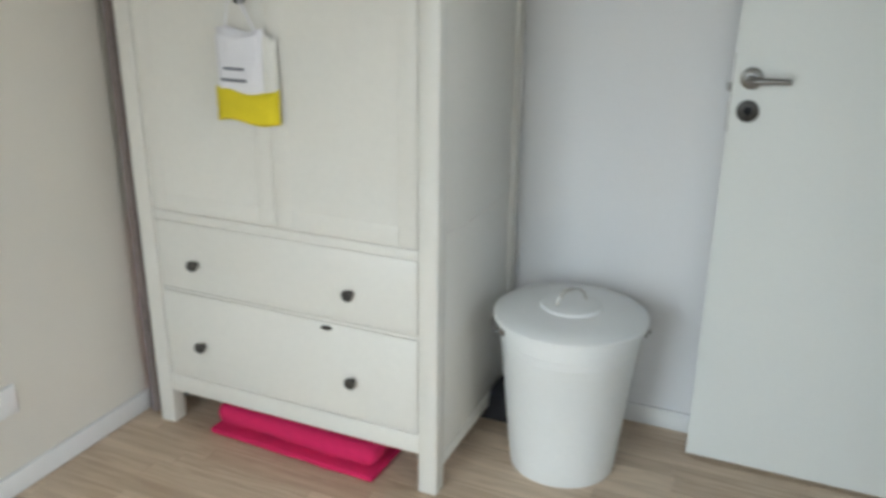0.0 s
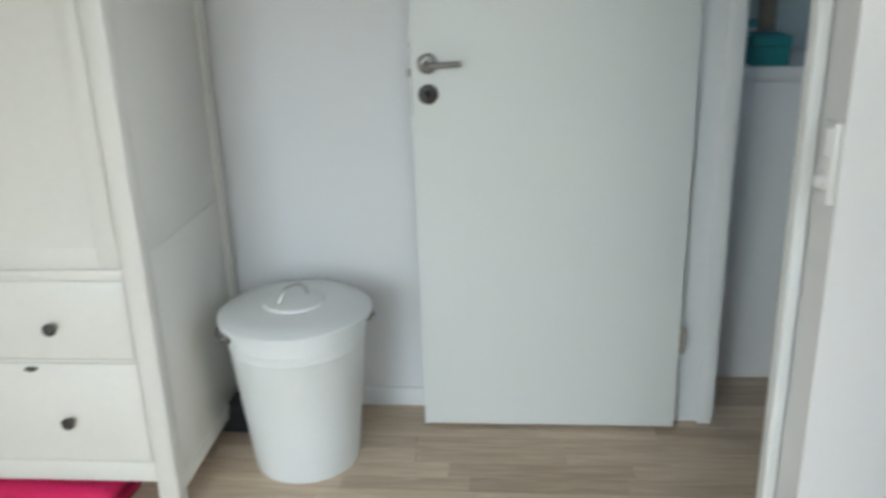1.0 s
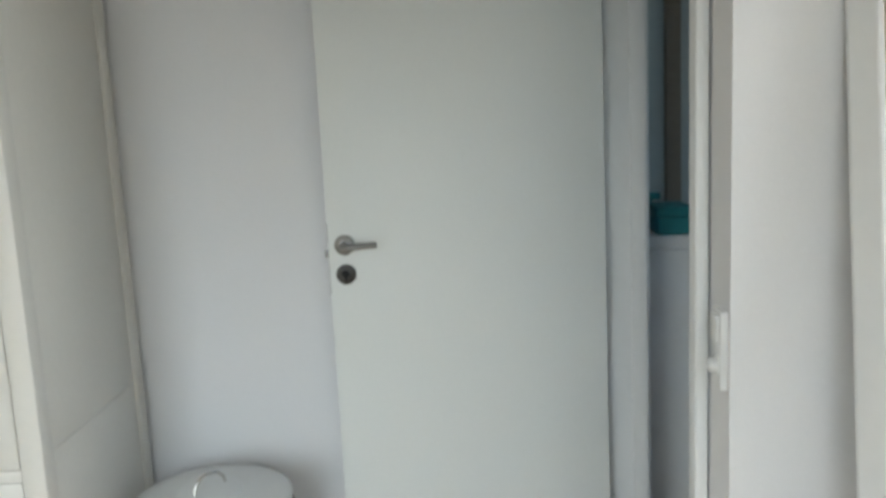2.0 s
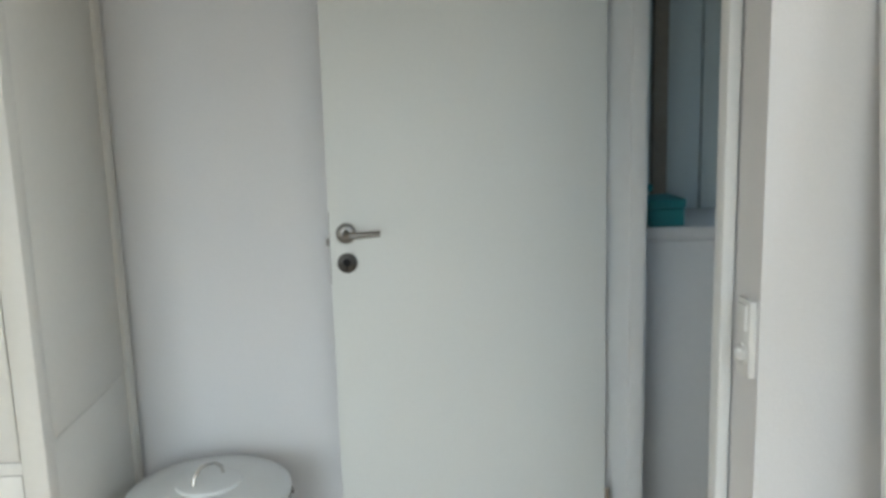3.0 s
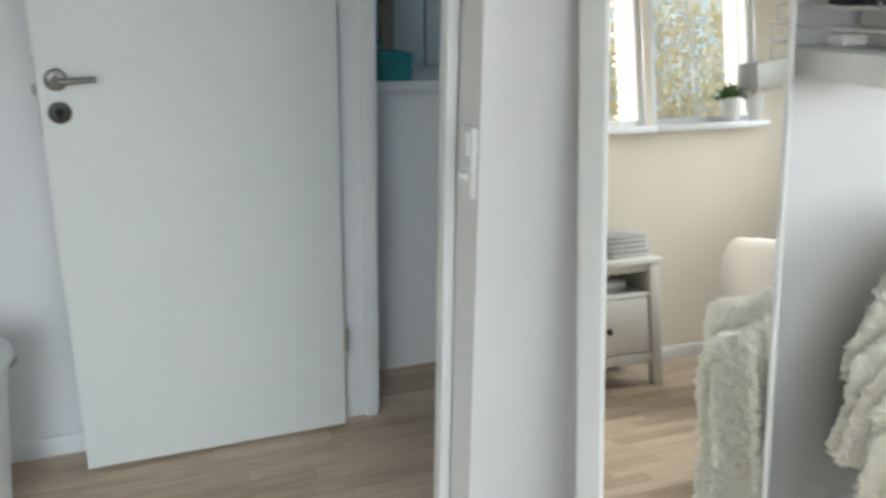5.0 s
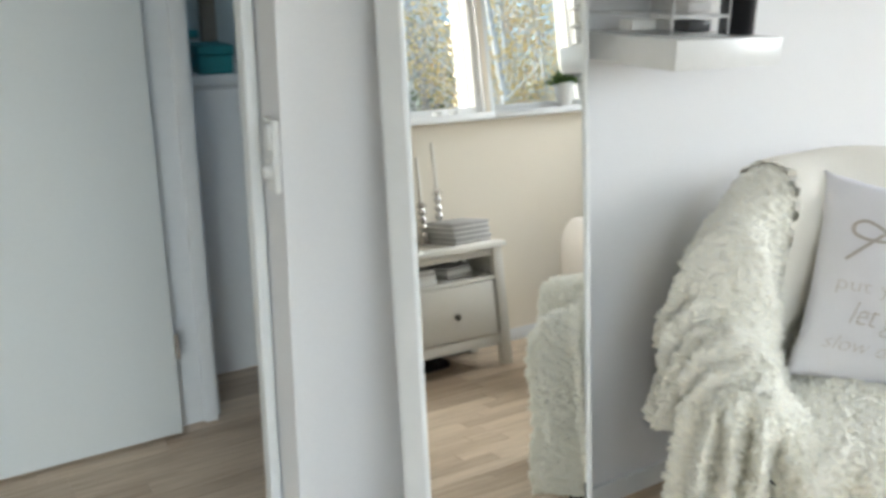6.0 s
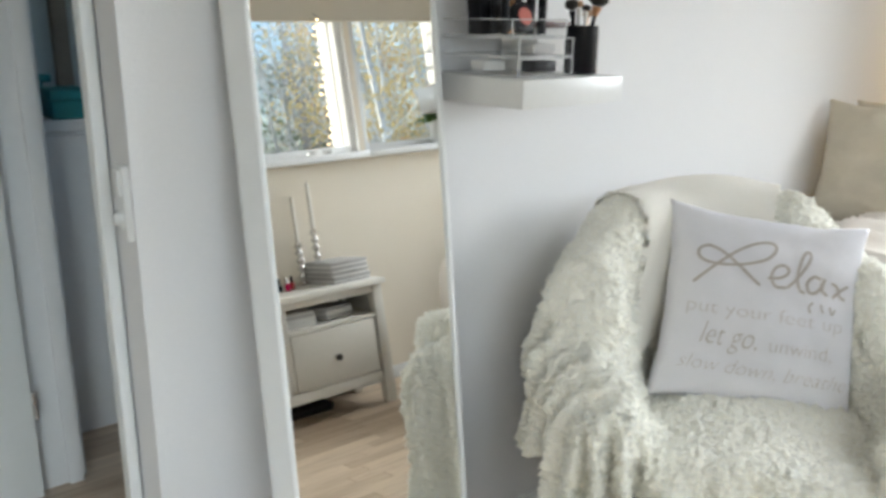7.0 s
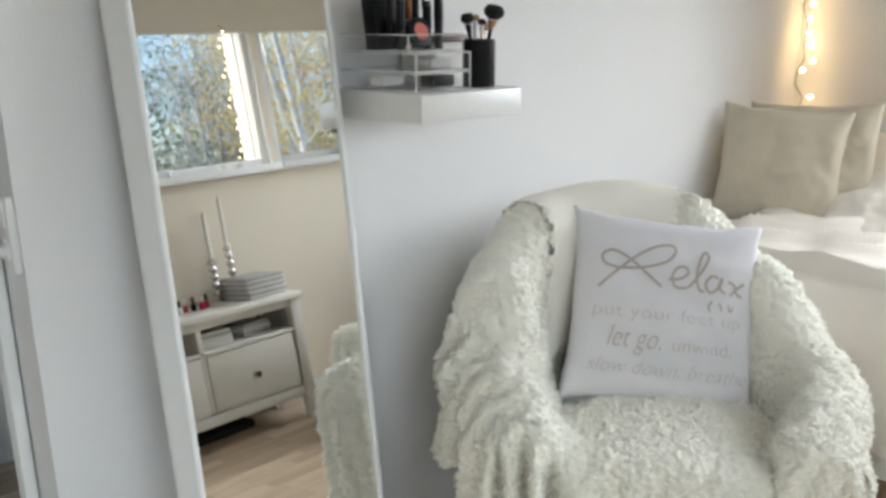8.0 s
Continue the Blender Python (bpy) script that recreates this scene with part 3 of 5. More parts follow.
bm = bmesh.new()
lathe(bm, [(0, 0), (0.022, 0), (0.024, 0.01), (0.024, 0.13), (0.012, 0.17), (0.012, 0.195), (0, 0.195)], 20)
part("body", bm, BLUE, sp)
bm = bmesh.new()
box(bm, -0.012, -0.045, 0.108, 0.052, -0.022, 0.130, 0.004)
box(bm, 0.020, -0.04, 0.095, 0.028, -0.027, 0.109, 0.002)
part("trigger", bm, TEAL, sp)

# ---- wardrobe ----
def knob(parent, x, y, z, r=0.015):
    bm = bmesh.new()
    lathe(bm, [(0, 0), (0.008, 0), (0.0065, 0.010), (r, 0.016), (r * 1.05, 0.021), (r * 0.8, 0.026), (0, 0.027)], 20, pose(x, y, z, 90))
    part("knob", bm, PEWTER, parent, "small dark pewter knob")


def panel_front(bm, x0, x1, z0, z1, y, stile, depth=0.02, sunk=0.007):
    """A framed front: stiles and rails round a sunk panel."""
    box(bm, x0, y, z0, x0 + stile, y + depth, z1, 0.001)
    box(bm, x1 - stile, y, z0, x1, y + depth, z1, 0.001)
    box(bm, x0 + stile, y, z0, x1 - stile, y + depth, z0 + stile, 0.001)
    box(bm, x0 + stile, y, z1 - stile, x1 - stile, y + depth, z1, 0.001)
    box(bm, x0 + stile - 0.002, y + sunk, z0 + stile - 0.002, x1 - stile + 0.002, y + depth - 0.002, z1 - stile + 0.002)


wr = thing("wardrobe", (-0.966, 1.735, 0), "tall cream-white wooden wardrobe with two drawers on legs", "wardrobe")
HW, DP, HT = 0.456, 0.575, 1.97
for sx in (-1, 1):
    for y0 in (0, DP - 0.05):
        a, b = sorted((sx * HW, sx * (HW - 0.052)))
        boxpart("post", (a, y0, 0, b, y0 + 0.05, HT - 0.03), LACQUER, wr, 0.004)
    a, b = sorted((sx * (HW - 0.008), sx * (HW - 0.024)))
    boxpart("side_panel", (a, 0.05, 0.695, b, DP - 0.05, HT - 0.03), LACQUER, wr, 0.001)
    boxpart("side_panel", (a, 0.05, 0.10, b, DP - 0.05, 0.6935), LACQUER, wr, 0.001)
    a, b = sorted((sx * (HW - 0.004), sx * (HW - 0.022)))
    boxpart("side_rail", (a, 0.05, 0.062, b, DP - 0.05, 0.10), LACQUER, wr, 0.002)
boxpart("back_panel", (-HW + 0.03, DP - 0.012, 0.10, HW - 0.03, DP - 0.002, HT - 0.03), LACQUER, wr, 0.0)
boxpart("cornice", (-HW - 0.02, -0.02, HT - 0.03, HW + 0.02, DP, HT), LACQUER, wr, 0.006)
boxpart("bottom_rail", (-HW + 0.052, 0.004, 0.112, HW - 0.052, 0.026, 0.168), LACQUER, wr, 0.003)
boxpart("middle_rail", (-HW + 0.052, 0.004, 0.645, HW - 0.052, 0.026, 0.672), LACQUER, wr, 0.003)
boxpart("drawer_rail", (-HW + 0.052, 0.006, 0.437, HW - 0.052, 0.026, 0.446), LACQUER, wr, 0.002)
boxpart("bottom_board", (-HW + 0.03, 0.03, 0.12, HW - 0.03, DP - 0.013, 0.135), LACQUER, wr, 0.0)
for z0, z1, kz in ((0.1695, 0.4355, 0.283), (0.4475, 0.6440, 0.530)):
    bm = bmesh.new()
    box(bm, -HW + 0.055, 0.005, z0, HW - 0.055, 0.024, z1, 0.003)
    dr = part("drawer", bm, LACQUER, wr)
    for kx in (-0.272, 0.214):
        knob(dr, kx, 0.005, kz)
bm = bmesh.new()
lathe(bm, [(0, 0), (0.016, 0), (0.016, 0.006), (0, 0.006)], 16, pose(0.14, 0.0045, 0.422, 90) @ Matrix.Diagonal((1, 0.35, 1, 1)))
part("lock_plate", bm, PEWTER, wr, "small dark lock plate")
for x0, x1, kx in ((-HW + 0.055, -0.0006, -0.052), (0.0006, HW - 0.055, 0.045)):
    bm = bmesh.new()
    panel_front(bm, x0, x1, 0.674, HT - 0.035, 0.004, 0.05, 0.02, 0.0007)
    dr = part("door", bm, LACQUER, wr)
    if kx < 0:
        knob(dr, kx, 0.004, 1.236)

# cloth lavender bag hung on the wardrobe's knob
bag = thing("hanging_bag", (-1.02, 1.728, 0.94), "small white and yellow cloth bag hanging from a knob", "bag")


def puff(x0, x1, z0, z1, fat):
    def f(u, v):
        x, z = x0 + (x1 - x0) * u, z0 + (z1 - z0) * v
        e = max(0.0, (1 - (2 * u - 1) ** 4) * (1 - (2 * v - 1) ** 6))
        wob = 0.004 * noise.noise(Vector((x * 25, z * 25, 1)))
        return (x + wob, -0.004 - fat * e ** 0.5 - wob, z + 0.006 * math.sin(u * 7))
    return f


bm = bmesh.new()
grid(bm, puff(-0.085, 0.10, 0.0, 0.085, 0.022), 14, 12)
part("yellow_base", bm, YELLOW, bag, "bright yellow cloth base")
bm = bmesh.new()
grid(bm, puff(-0.073, 0.062, 0.068, 0.225, 0.024), 14, 12)
wb = part("white_front", bm, CLOTH, bag, "white cloth front")
bm = bmesh.new()
grid(bm, puff(0.056, 0.098, 0.06, 0.21, 0.008), 6, 10)
part("side_cloth", bm, LACQUER, bag, "plain cream cloth side")
for z, a, b in ((0.130, -0.04, 0.02), (0.103, -0.048, 0.025)):
    boxpart("print_line", (a, -0.0305, z, b, -0.0285, z + 0.007), INK, bag, 0.0, "line of grey print")
bm = bmesh.new()
tube(bm, [(-0.04, -0.012, 0.222), (-0.025, -0.016, 0.28), (0.0, -0.020, 0.309), (0.015, -0.016, 0.28), (0.045, -0.012, 0.222)], 0.0025, 6)
part("ribbon", bm, CLOTH, bag)

# folded pink felt blanket under the wardrobe
pk = thing("folded_blanket", (-0.950, 1.805, 0.002), "folded bright pink felt blanket lying under the wardrobe", "blanket", rz=-2)
for z, h, x0, x1, y0, rd in ((0.0, 0.018, -0.285, 0.265, -0.085, 0.008), (0.0185, 0.066, -0.28, 0.255, -0.062, 0.030)):
    bm = bmesh.new()
    box(bm, x0, y0, z, x1, 0.16, z + h, rd, 4)
    bmesh.ops.subdivide_edges(bm, edges=[e for e in bm.edges if e.calc_length() > 0.3], cuts=14)
    for v in bm.verts:
        v.co += 0.005 * Vector((noise.noise(v.co * 9), noise.noise(v.co * 9 + Vector((5, 0, 0))), 0.6 * noise.noise(v.co * 14)))
        v.co.z = max(v.co.z, 0.0)
    part("fold", bm, PINK, pk)

# ---- enamelled bin ----
bn = thing("waste_bin", (-0.262, 2.045, 0), "white enamelled metal bin with a lid, beside the wardrobe", "bin", rz=24)
bm = bmesh.new()
prof = [(0, 0.012), (0.135, 0.012), (0.139, 0.0), (0.1435, 0.0), (0.146, 0.014)]
for z, r in ((0.055, 0.150), (0.06, 0.1515), (0.065, 0.1515), (0.36, 0.180), (0.365, 0.1822), (0.37, 0.1815), (0.385, 0.1830), (0.39, 0.185), (0.395, 0.184), (0.432, 0.188)):
    prof.append((r, z))
prof += [(0.193, 0.436), (0.193, 0.441), (0.185, 0.442), (0.14, 0.03), (0, 0.03)]
lathe(bm, prof, 56)
part("body", bm, TIN, bn, angle=30)
bm = bmesh.new()
lathe(bm, [(0.196, 0.432), (0.203, 0.434), (0.203, 0.448), (0.197, 0.453), (0.15, 0.462), (0.082, 0.468), (0.079, 0.474), (0.074, 0.476), (0.03, 0.478), (0, 0.478)], 56)
lid = part("lid", bm, TIN, bn, angle=30)
bm = bmesh.new()
tube(bm, [(-0.045, -0.012, 0.474), (-0.04, -0.010, 0.494), (-0.022, -0.004, 0.512), (0.0, 0, 0.516), (0.022, 0.004, 0.512), (0.04, 0.010, 0.494), (0.045, 0.012, 0.474)], 0.0045, 10)
bmesh.ops.transform(bm, matrix=pose(0, 0, 0, 0, 0, 12), verts=bm.verts)
part("lid_handle", bm, CHROME, lid, "bright steel wire lid handle")
for s in (-1, 1):
    bm = bmesh.new()
    tube(bm, [(s * 0.186, -0.045, 0.415), (s * 0.200, -0.045, 0.412), (s * 0.206, -0.03, 0.408), (s * 0.208, 0, 0.406), (s * 0.206, 0.03, 0.408), (s * 0.200, 0.045, 0.412), (s * 0.186, 0.045, 0.415)], 0.004, 8)
    for y in (-0.045, 0.045):
        box(bm, s * 0.178, y - 0.012, 0.403, s * 0.192, y + 0.012, 0.426, 0.003)
    part("side_handle", bm, STEEL, bn, "steel wire carrying handle")
bk = thing("black_bag", (-0.53, 2.20, 0), "black fabric bag on the floor between wardrobe and bin", "bag")
bm = bmesh.new()
box(bm, -0.08, -0.07, 0.0, 0.085, 0.11, 0.10, 0.03, 3)
bmesh.ops.subdivide_edges(bm, edges=[e for e in bm.edges if e.calc_length() > 0.05], cuts=4)
for v in bm.verts:
    v.co += 0.012 * Vector((noise.noise(v.co * 11), noise.noise(v.co * 11 + Vector((3, 0, 0))), noise.noise(v.co * 11 + Vector((0, 7, 0)))))
    v.co.z = max(v.co.z, 0.001)
part("body", bm, BLACKFAB_GAPSHADE, bk)
cg = thing("rolled_paper", (-1.468, 1.80, 0), "dark and red paper rolls standing in the gap beside the wardrobe", "paper rolls")
for k, (dx, dy, m, h) in enumerate(((-0.010, -0.024, OLDROLL, 1.9), (0.012, 0.045, GREYPAPER, 1.3), (-0.030, 0.004, REDPAPER, 0.62), (0.008, 0.09, PEWTER, 0.85))):
    bm = bmesh.new()
    lathe(bm, [(0, 0), (0.014, 0), (0.014, h), (0.010, h), (0.010, h - 0.02), (0, h - 0.02)], 14, pose(dx, dy, 0))
    part("roll", bm, m, cg)

# wall socket on the west wall
so = thing("wall_socket", (LEFT, 1.30, 0.22), "white plastic wall socket", "socket")
boxpart("plate", (0.0, -0.04, 0, 0.011, 0.04, 0.08), WHITE, so, 0.004)

# ---- leaning mirror ----
LEAN = math.degrees(math.atan(0.119))
mi = thing("leaning_mirror", pose(1.184, 1.146, 0.003, -LEAN, 0, -1.06), "tall mirror in a white wooden frame leaning on the wall", "mirror")
MH = 1.55
LOOPS = ((0.0, 0.0), (0.0, -0.008), (0.022, -0.044), (0.025, -0.046), (0.031, -0.046), (0.033, -0.044), (0.033, -0.030))
bm = bmesh.new()
rings = []
for inset, y in LOOPS:
    a, b, c, d = -0.214 + inset, 0.232 - inset, inset, MH - inset
    rings.append([bm.verts.new(p) for p in ((a, y, c), (b, y, c), (b, y, d), (a, y, d))])
for p, q in zip(rings, rings[1:]):
    for k in range(4):
        bm.faces.new((p[k], p[(k + 1) % 4], q[(k + 1) % 4], q[k]))
part("mirror_frame", bm, TRIM, mi, smooth=False)
boxpart("mirror_glass", (-0.183, -0.040, 0.031, 0.201, -0.034, MH - 0.031), SILVERING, mi, 0.0, "clear mirror glass")
boxpart("back_board", (-0.178, -0.0335, 0.036, 0.196, -0.001, MH - 0.036), HALLTAN, mi, 0.0)

# ---- floating shelf with make-up ----
sh = thing("floating_shelf", (1.457, 1.072, 1.133), "thick white floating wall shelf", "shelf")
boxpart("board", (0, 0, 0, 0.29, 0.262, 0.054), WHITE, sh, 0.002)
SZ = 1.1892
org = thing("makeup_organizer", (1.468, 1.098, SZ), "clear acrylic make-up organizer with two drawers, full of cosmetics", "organizer")


def sheet(bm, corners):
    bm.faces.new([bm.verts.new(p) for p in corners])
    return bm


def case(name, x0, y0, z0, x1, y1, z1, t=0.0022, top=True):
    """An acrylic box of clear sheets with bright polished edges."""
    base = part(name, sheet(bmesh.new(), ((x0, y0, z0 + t), (x1, y0, z0 + t), (x1, y1, z0 + t), (x0, y1, z0 + t))), ACRYLIC, org, smooth=False)
    faces = [((x0, y0), (x1, y0)), ((x1, y0), (x1, y1)), ((x0, y1), (x0, y0))]
    for (ax, ay), (bx, by) in faces:
        part("panel", sheet(bmesh.new(), ((ax, ay, z0), (bx, by, z0), (bx, by, z1), (ax, ay, z1))), ACRYLIC, base, smooth=False)
    for z in (z0, z1 - t):
        bm = bmesh.new()
        box(bm, x0, y0, z, x1, y0 + t, z + t)
        box(bm, x0, y0 + t, z, x0 + t, y1 - t, z + t)
        box(bm, x1 - t, y0 + t, z, x1, y1 - t, z + t)
        box(bm, x0, y1 - t, z, x1, y1, z + t)
        part("edge", bm, FROST, base, "bright polished edge")
    for x, y in ((x0, y0), (x1 - t, y0)):
        bm = bmesh.new()
        box(bm, x, y, z0 + t, x + t, y + t, z1 - t)
        part("edge", bm, FROST, base, "bright polished edge")


case("drawer", 0, 0, 0, 0.150, 0.225, 0.036)
case("drawer", 0, 0, 0.0375, 0.150, 0.225, 0.0735)
case("tray", 0, 0.02, 0.075, 0.150, 0.225, 0.108, top=False)


def cosmetic(name, x, y, z, kind, h, m, label, tilt=0.0):
    c = thing(name, pose(1.468 + x, 1.098 + y, SZ + z, 0, tilt, 0), label, "cosmetics")
    bm = bmesh.new()
    if kind == "tube":
        lathe(bm, [(0, 0), (0.008, 0), (0.008, h * 0.45), (0.0075, h * 0.46), (0.0085, h * 0.47), (0.0085, h - 0.002), (0, h)], 16)
    elif kind == "pan":
        lathe(bm, [(0, 0), (0.028, 0), (0.03, 0.003), (0.03, 0.012), (0.027, 0.014), (0, 0.014)], 28, pose(0, 0, 0.03, 72))
    else:
        box(bm, -0.03, -0.02, 0, 0.03, 0.02, h, 0.003)
    part("body", bm, m, c)
    return c


rc = random.Random(3)
for x, y, h, tilt in ((0.034, 0.13, 0.10, -6), (0.10, 0.185, 0.115, 3)):
    cosmetic("eyeshadow_palette", x, y, 0.0785, "box", h, DARK, "flat black make-up palette standing in the tray", tilt)
for i, (x, y) in enumerate(((0.018, 0.06), (0.018, 0.09), (0.02, 0.12), (0.04, 0.18), (0.062, 0.15), (0.075, 0.185), (0.098, 0.07), (0.118, 0.06), (0.136, 0.075), (0.125, 0.10), (0.10, 0.13), (0.14, 0.15))):
    m = (DARK, DARK, PEWTER, DARK, FERRULE, DARK)[i % 6]
    cosmetic("mascara_tube", x, y, 0.0785, "tube", rc.uniform(0.085, 0.125), m, "slim dark cosmetic tube standing in the tray")
cp = cosmetic("powder_compact", 0.06, 0.062, 0.0785, "pan", 0.03, DARK, "round black compact with coral powder")
bm = bmesh.new()
lathe(bm, [(0, 0.0145), (0.017, 0.0145), (0.017, 0.016), (0, 0.016)], 24, pose(0, 0, 0.03, 72))
part("powder", bm, BLUSH, cp, "coral powder")
cosmetic("dark_compact", 0.045, 0.10, 0.0785, "pan", 0.03, DARK, "round black powder compact")
cosmetic("eyeshadow_box", 0.105, 0.05, 0.006, "box", 0.022, DARK, "small black cosmetic box in the drawer")
cosmetic("eyeshadow_box", 0.10, 0.05, 0.043, "box", 0.018, GREYPAPER, "small grey cosmetic box in the drawer")
cosmetic("eyeshadow_box", 0.05, 0.14, 0.006, "box", 0.02, PAPER, "small pale cosmetic box in the drawer")
pal = thing("palette_stack", (1.635, 1.215, SZ), "white cosmetic box with a flat brown palette on it", "cosmetics")
boxpart("box", (0, 0, 0, 0.085, 0.11, 0.09), PAPER, pal, 0.003)
boxpart("palette", (-0.008, -0.01, 0.0905, 0.098, 0.112, 0.103), material("brown_plastic", (0.10, 0.05, 0.045), 0.35, vary=0.1), pal, 0.003, "flat dark brown palette")
pf = thing("perfume_bottle", (1.655, 1.27, SZ + 0.104), "small clear glass perfume bottle with a silver cap", "bottle")
boxpart("flask", (-0.013, -0.01, 0, 0.013, 0.01, 0.055), ACRYLIC, pf, 0.003)
bm = bmesh.new()
lathe(bm, [(0, 0.0555), (0.008, 0.0555), (0.008, 0.08), (0, 0.08)], 16)
part("cap", bm, CHROME, pf)

cup = thing("brush_cup", (1.682, 1.135, SZ), "black cylindrical cup for make-up brushes", "cup")
bm = bmesh.new()
lathe(bm, [(0, 0.0), (0.033, 0.0), (0.034, 0.002), (0.034, 0.094), (0.0315, 0.096), (0.0305, 0.094), (0.0305, 0.004), (0, 0.004)], 36)
part("body", bm, DARK, cup)


def brush(dx, dy, tiltx, tilty, hair, r, head, handle_m, L=0.075, ring=FERRULE):
    b = thing("makeup_brush", pose(1.682 + dx, 1.135 + dy, SZ + 0.05, tiltx, tilty, 0), "make-up brush standing in the black cup", "brush", group="brushes in the cup")
    bm = bmesh.new()
    tube(bm, [(0, 0, -0.04), (0, 0, 0.0), (0, 0, L - 0.012)], 0.0042, 10)
    part("handle", bm, handle_m, b)
    bm = bmesh.new()
    lathe(bm, [(0, L - 0.012), (0.0045, L - 0.012), (r * 0.5, L + 0.006), (0, L + 0.006)], 16)
    part("ferrule", bm, ring, b)
    bm = bmesh.new()
    lathe(bm, [(0, L + 0.0085), (r * 0.5, L + 0.0085), (r * 0.95, L + head * 0.5), (r, L + head * 0.75), (r * 0.7, L + head), (0, L + head * 1.06)], 18)
    part("bristles", bm, hair, b)


brush(-0.010, 0.006, 0, -12, BRISTLE, 0.014, 0.028, DARK, 0.070, DARK)
brush(0.010, -0.006, 6, 10, BRISTLE, 0.022, 0.036, DARK, 0.078)
brush(0.002, 0.012, -3, 3, TAN, 0.009, 0.02, PAPER, 0.074, PAPER)
brush(-0.004, -0.010, 6, -5, BRISTLE, 0.009, 0.018, PAPER, 0.068, PAPER)
brush(0.014, 0.008, -4, 12, TAN, 0.010, 0.022, DARK, 0.056)
# ---- armchair under a fleecy blanket ----
CHAIR = pose(1.884, 0.781, 0, 0, 0, -54)
HEIGHTS = [(-1.0, 0.56), (-0.72, 0.62), (-0.5, 0.79), (-0.3, 0.89), (-0.1, 0.905), (0.08, 0.885), (0.25, 0.76), (0.42, 0.615), (0.6, 0.585), (1.0, 0.55)]


def height(s):
    for (a, ha), (b, hb) in zip(HEIGHTS, HEIGHTS[1:]):
        if s <= b:
            k = (s - a) / (b - a)
            return ha + (hb - ha) * k * k * (3 - 2 * k)
    return HEIGHTS[-1][1]


def step(x, a, b):
    k = max(0.0, min(1.0, (x - a) / (b - a)))
    return k * k * (3 - 2 * k)


def rim(s, off=0.0):
    """The tub's middle line in plan, from one arm's front round the back to the other, and its outward way."""
    R, A, yc = 0.36, 0.272, 0.03
    if abs(s) <= 0.5:
        a = s / 0.5 * math.pi / 2
        d = Vector((math.sin(a), math.cos(a), 0))
        p = Vector((0, yc, 0)) + R * d
    else:
        d = Vector((math.copysign(1, s), 0, 0))
        p = Vector((math.copysign(R, s), yc - A * (abs(s) - 0.5) / 0.5, 0))
        if s < 0:
            p.x += 0.075 * step(-s, 0.58, 0.95)
        else:
            p.x -= 0.075 * step(s, 0.5, 0.9)
    return p + off * d, d


def shell(s, t, hem, fat=0.062, seat=0.44, grow=0.0, ramp=0.0):
    """Outside from the hem up (t < .4), over the rounded top (t < .55), down inside (t < .75), in over the seat."""
    H = height(s) + grow
    r = fat + grow
    soft = max(0.0, min(1.0, (-s - 0.36) / 0.15))
    if t < 0.4:
        k = t / 0.4
        p, d = rim(s, r)
        z = hem + (H - r - hem) * k
        return Vector((p.x, p.y, z)), d, 1 - k
    if t < 0.55:
        a = (t - 0.4) / 0.15 * math.pi
        p, d = rim(s, r * math.cos(a))
        return Vector((p.x, p.y, H - r + r * math.sin(a))), d, 0.0
    if t < 0.75:
        k = (t - 0.55) / 0.2
        p, d = rim(s, -r - (0.03 + ramp * soft) * k)
        e = k + ramp * 5.0 * soft * (k * k * (3 - 2 * k) - k) * 0.6
        z = H - r + (seat + grow - H + r) * e
        return Vector((p.x, p.y, z)), d, 0.0
    k = (t - 0.75) / 0.25
    p, d = rim(s, -r - 0.03 - ramp * soft)
    c = Vector((0, max(min(p.y, 0.12), -0.28), 0))
    q = p.lerp(c, k)
    return Vector((q.x, q.y, seat + grow + 0.03 * math.sin(k * math.pi / 2))), d, 0.0


chair = thing("armchair", CHAIR, "rounded tub armchair almost hidden under a fleecy blanket", "armchair")
# tub and seat coloured black to give the blanket's front gap its shade
bm = bmesh.new()
grid(bm, lambda u, v: shell(-1 + 2 * u, v, 0.14, 0.05, 0.41, -0.027)[0], 48, 30)
part("shell", bm, BLACKFAB_GAPSHADE, chair, "upholstered tub coloured black as shade in the blanket's gap")
bm = bmesh.new()
box(bm, -0.23, -0.22, 0.16, 0.29, 0.30, 0.40, 0.03, 3)
part("seat_cushion", bm, BLACKFAB_GAPSHADE, chair)
for x, y in ((-0.31, -0.22), (0.31, -0.22), (-0.24, 0.27), (0.24, 0.27)):
    bm = bmesh.new()
    lathe(bm, [(0, 0), (0.018, 0), (0.026, 0.17), (0, 0.17)], 16, pose(x, y, 0))
    part("leg", bm, DARK, chair, "dark wooden leg")

blanket = thing("fleece_blanket", CHAIR, "ivory fleecy blanket draped in folds over the armchair", "blanket")


def hem(s):
    """How low the blanket hangs on the outside: in three falls over one arm, straight over the other."""
    if s < 0:
        base = 0.18 + 0.20 * step(s, -0.80, -0.75) + 0.16 * step(s, -0.63, -0.58) - 0.04 * step(s, -0.45, -0.3)
    else:
        base = 0.47 - 0.35 * step(s, 0.25, 0.4)
    return base + 0.022 * math.sin(s * 61) + 0.014 * math.sin(s * 127 + 1)


